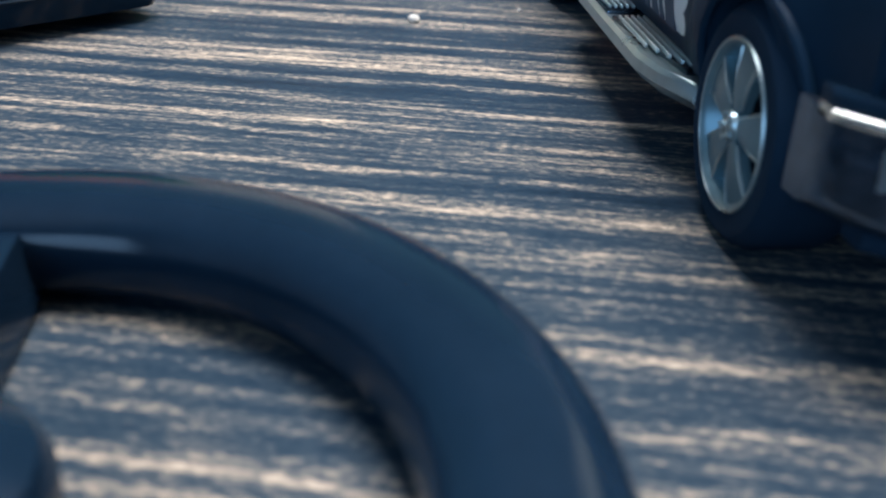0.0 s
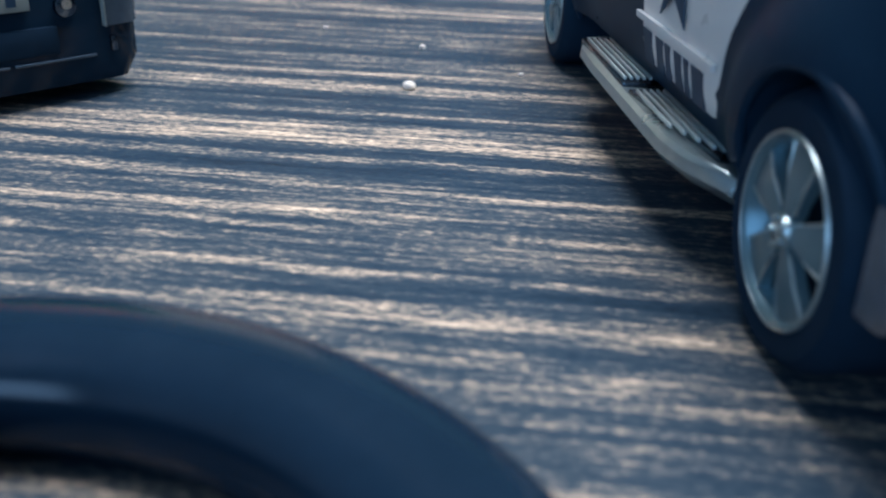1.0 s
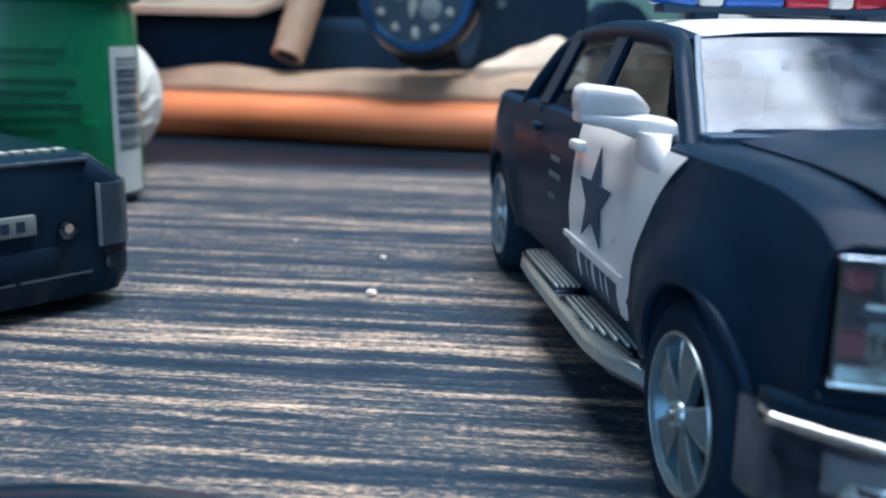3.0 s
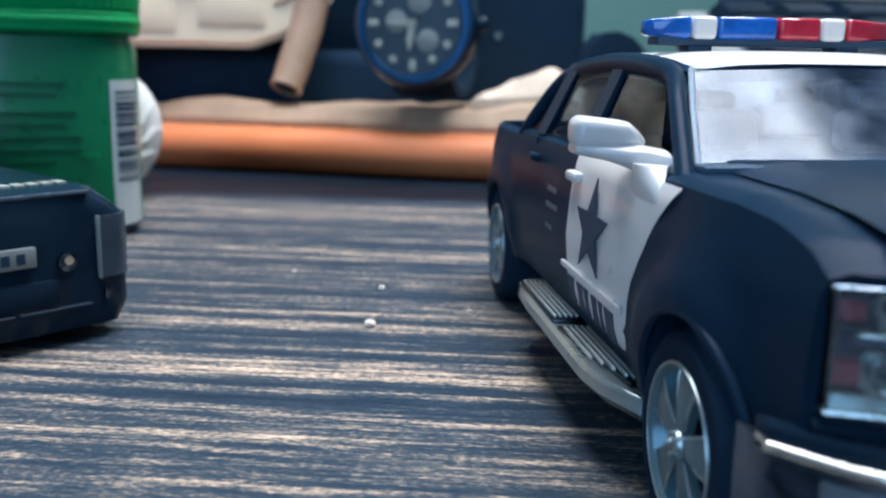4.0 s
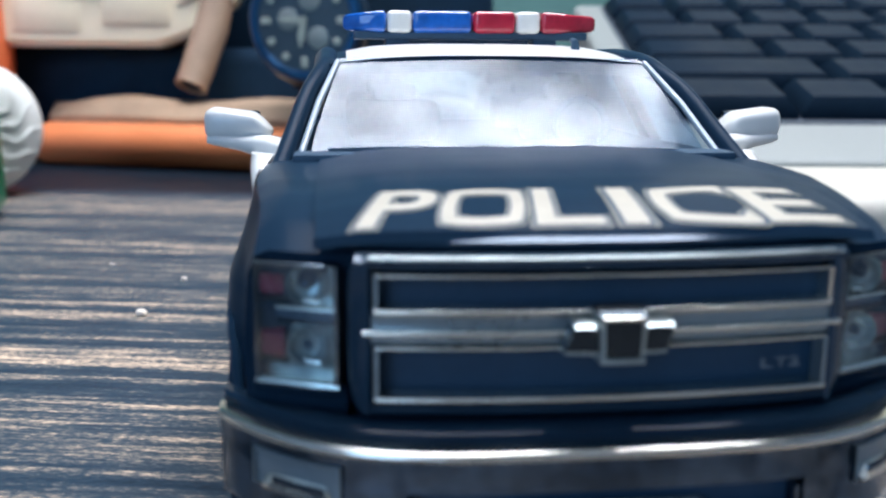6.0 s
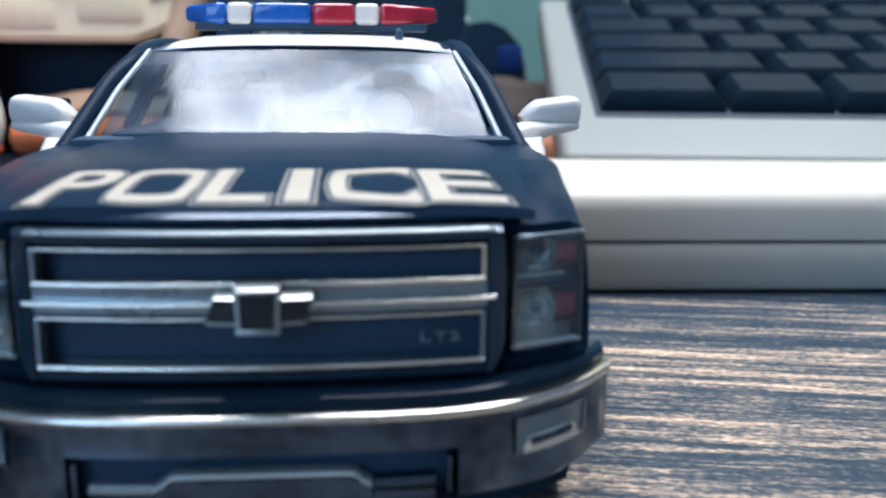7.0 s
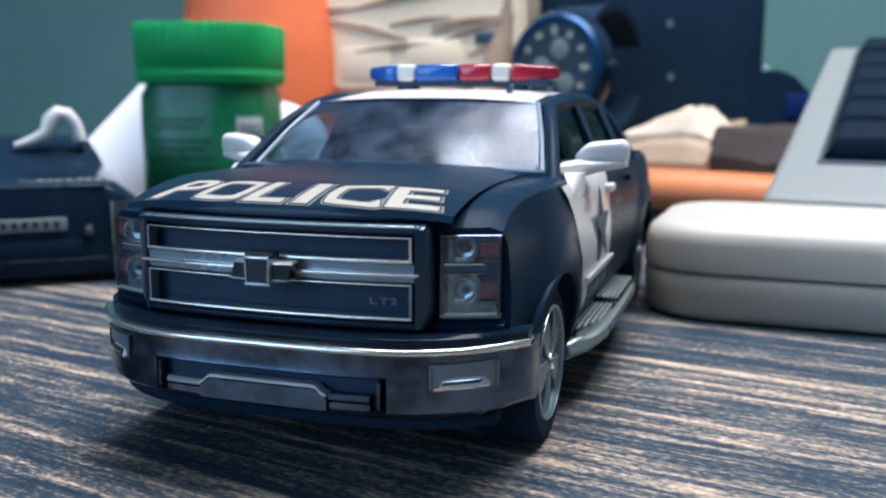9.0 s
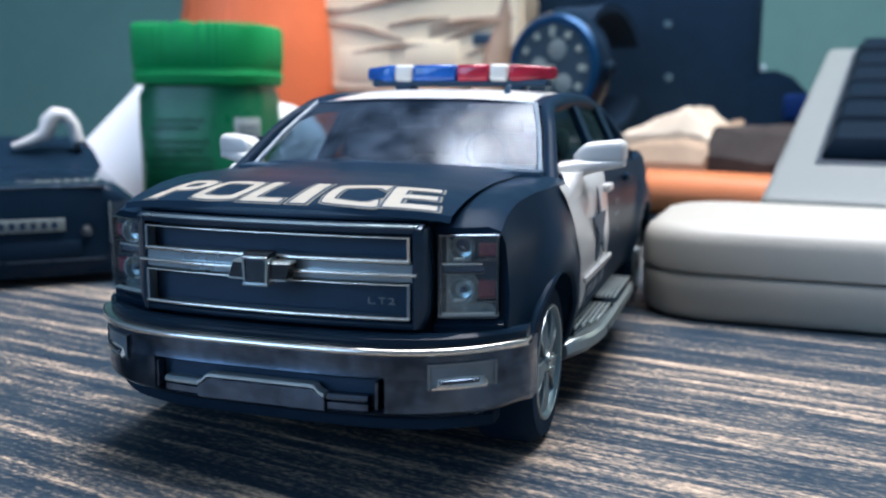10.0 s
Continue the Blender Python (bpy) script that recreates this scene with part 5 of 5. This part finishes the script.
def orange_bottle():
    o = thing("orange_container", pose(-0.1600, 0.2900, 0, 0, 0, 0), "orange-red plastic container behind the jar", "container")
    b = lathe(B(), [(30, 0), (33, 3), (34.5, 12), (34.5, 44), (34.2, 56), (33.5, 66), (31.5, 78), (31, 118), (29, 122)], 64)
    part("body", b, M["orange_red"], o)
    for a in (-62, -84, -118):
        ca, sa = math.cos(radians(a)), math.sin(radians(a))
        part("moulded_ridge", tube(B(), [(34.4 * ca, 34.4 * sa, 10), (34.4 * ca, 34.4 * sa, 44), (33.3 * ca, 33.3 * sa, 66), (31.4 * ca, 31.4 * sa, 78), (30.9 * ca, 30.9 * sa, 116)], 0.5, 6), M["orange_red"], o)
    part("base_rim", lathe(B(), [(33.0, 0.2), (34.6, 0.8), (34.9, 2.4), (34.2, 3.2), (33.0, 3.0)], 64, closed=True), M["orange_red"], o)


orange_bottle()


def paper_sheet():
    p = thing("paper_sheet", pose(-0.1290, 0.1540, 0.0, 0, 0, 25), "folded white paper standing beside the jar", "paper")
    b = B()
    for k, d in ((0, 0.0), (1, 3.0)):
        rows = []
        for i in range(9):
            u = i / 8
            x0 = -24 + 30 * u
            top = 14 + 35.0 * u - 2.0 * k
            rows.append([(x0 + 0.5 * k, d + 2.0 * math.sin(3 * u) + 0.55 * z, z) for z in (0.2, top * 0.33, top * 0.66, top)])
        loft(b, rows, cap=False, closed=False)
    bmesh.ops.solidify(b, geom=list(b.faces), thickness=0.25)
    part("sheet", b, M["paper"], p, sharp=60)


paper_sheet()


def white_box():
    s = thing("white_box", pose(-0.0012, 0.0, 0, 0, 0, 0), "off-white plastic box with a seam round its side", "plastic box")

    def outline(inset, z, n=10, r=13.0):
        x0, x1, y0, y1 = 25.0 + inset, 190.0 - inset, 84.0 + inset, 131.0 - inset
        rr = max(2.0, r - inset)
        pts = []
        for cx, cy, a0 in ((x1 - rr, y1 - rr, 0), (x0 + rr, y1 - rr, 90), (x0 + rr, y0 + rr, 180), (x1 - rr, y0 + rr, 270)):
            for i in range(n + 1):
                a = radians(a0 + 90 * i / n)
                pts.append((cx + rr * math.cos(a), cy + rr * math.sin(a), z))
        return pts
    low = loft(B(), [outline(2.6, 0.0), outline(1.2, 0.6), outline(0.4, 2.2), outline(0.1, 7.6), outline(0.3, 8.0)])
    up = loft(B(), [outline(0.3, 8.35), outline(0.0, 8.7), outline(0.2, 13.0), outline(0.7, 14.6), outline(1.9, 15.8), outline(4.0, 16.3), outline(11, 16.6)])
    gap = loft(B(), [outline(1.0, 7.6), outline(1.0, 8.8)])
    turn = Matrix.Translation((25, 84, 0)) @ Matrix.Rotation(radians(-2.5), 4, "Z") @ Matrix.Translation((-25, -84, 0))
    for nm, b, m in (("lower_shell", low, "cream_slab"), ("upper_shell", up, "cream_slab"), ("seam", gap, "seat")):
        b.transform(turn)
        part(nm, b, M[m], s)


white_box()


def keyboard():
    k = thing("keyboard", Matrix.Translation((0.0455, 0.1365, 0.0160)) @ Matrix.Rotation(radians(-8), 4, "Z") @ Matrix.Rotation(radians(14.3), 4, "X"), "white computer keyboard with black keys, tilted up", "keyboard")
    b = box(B(), 0, 430, -10.5, 140, -8, 4.2, 2.0, 3)
    part("body", b, M["kb_white"], k)
    part("key_bed", box(B(), 8.4, 420, 12.5, 134, 3.6, 4.6, 0.4, 1), M["kb_dark"], k)
    shapes = {}

    def keycap(w):
        if w not in shapes:
            b2 = B()
            hw = w / 2
            lo = [(-hw, -9.0), (hw, -9.0), (hw, 9.0), (-hw, 9.0)]
            hi = [(-hw + 2.2, -6.8), (hw - 2.2, -6.8), (hw - 2.2, 7.6), (-hw + 2.2, 7.6)]
            loft(b2, [[(x, y, 4.6) for x, y in lo], [(x, y, 5.6) for x, y in lo], [(x, y, 8.6) for x, y in hi], [(x * 0.96, y * 0.94, 9.0) for x, y in hi]])
            ob = part("key", b2, M["key"], k)
            shapes[w] = ob.data
            return ob
        ob = new("key", shapes[w])
        ob.parent = k
        return ob
    rows = ((0, (27, 22, 22, 116, 22, 22, 22, 27)), (19.2, (42,) + (18.2,) * 10 + (50,)), (38.4, (33,) + (18.2,) * 11 + (40,)), (57.6, (27,) + (18.2,) * 12 + (27,)), (76.8, (18.2,) * 13 + (36,)), (100, (18.2,) * 16))
    for y, ws in rows:
        x = 9.6
        for w in ws:
            ob = keycap(w)
            ob.matrix_basis = Matrix.Translation(((x + w / 2) * 0.001, (y + 24.0) * 0.001, 0))
            x += w + 0.9


M["kb_dark"] = surface("dark_key_bed", (0.02, 0.032, 0.05), 0.6, vary=0.2)
keyboard()


def monitor():
    m = thing("monitor", pose(0.0, 0, 0, 0, 0, 0), "dark-framed monitor with a pale screen", "monitor")
    b = box(B(), 128, 620, 372, 392, 58, 340, 3, 2)
    part("bezel", b, M["black_plastic"], m)
    part("screen", box(B(), 140, 608, 370.6, 373, 67, 330, 0.5), M["screen"], m)
    part("neck", box(B(), 340, 400, 392, 420, 2, 160, 3), M["black_plastic"], m)
    part("base", box(B(), 270, 470, 350, 440, 0.0, 8, 3), M["black_plastic"], m)


monitor()


def ring_toy():
    """Glossy black plastic ring with a sloping inner wall, a hub and a spoke, on the desk in front of the truck."""
    r = thing("plastic_ring", pose(-0.0690, -0.0114, 0, 0, 0, 0), "glossy black plastic ring with a hub and spoke", "plastic ring")
    prof = []
    for i in range(28):
        a = 2 * math.pi * i / 28
        ca, sa = math.cos(a), math.sin(a)
        prof.append((26.7 + 4.35 * math.copysign(abs(ca) ** 0.75, ca) + 0.5 * sa, 3.45 + 3.4 * math.copysign(abs(sa) ** 0.8, sa)))
    part("rim", lathe(B(), prof, 128, closed=True), M["ring_black"], r)
    part("hub", lathe(B(), [(6.6, 0.1), (7.5, 0.8), (7.6, 4.5), (7.0, 5.8), (5.2, 6.4)], 40), M["ring_black"], r)
    b = loft(B(), [[(5, -3.2, 0.6), (5, 3.2, 0.6), (5, 2.8, 4.6), (5, -2.8, 4.6)], [(14, -3.4, 0.6), (14, 3.4, 0.6), (14, 2.9, 4.9), (14, -2.9, 4.9)], [(24.5, -5, 0.6), (24.5, 5, 0.6), (25.5, 4.4, 5.2), (25.5, -4.4, 5.2)]])
    b.transform(Matrix.Rotation(radians(103), 4, "Z"))
    part("spoke", b, M["ring_black"], r)


ring_toy()


def crumbs():
    for x, y, s in ((-44.1, 84.9, 0.85), (-41.4, 106.8, 0.5), (-29.0, 92.0, 0.3), (-56.0, 120.0, 0.35)):
        b = B()
        bmesh.ops.create_icosphere(b, subdivisions=2, radius=s)
        for v in b.verts:
            v.co *= 1 + 0.25 * noise.noise(v.co * 1.7 + Vector((x, y, 0)))
            v.co.z *= 0.7
        ob = part("crumb", b, M["crumb"], None, "", pose(x * 0.001, y * 0.001, 0.0005 * s))
        tagged(ob, "tiny pale crumb on the desk", "crumb", "crumbs on the desk")


crumbs()
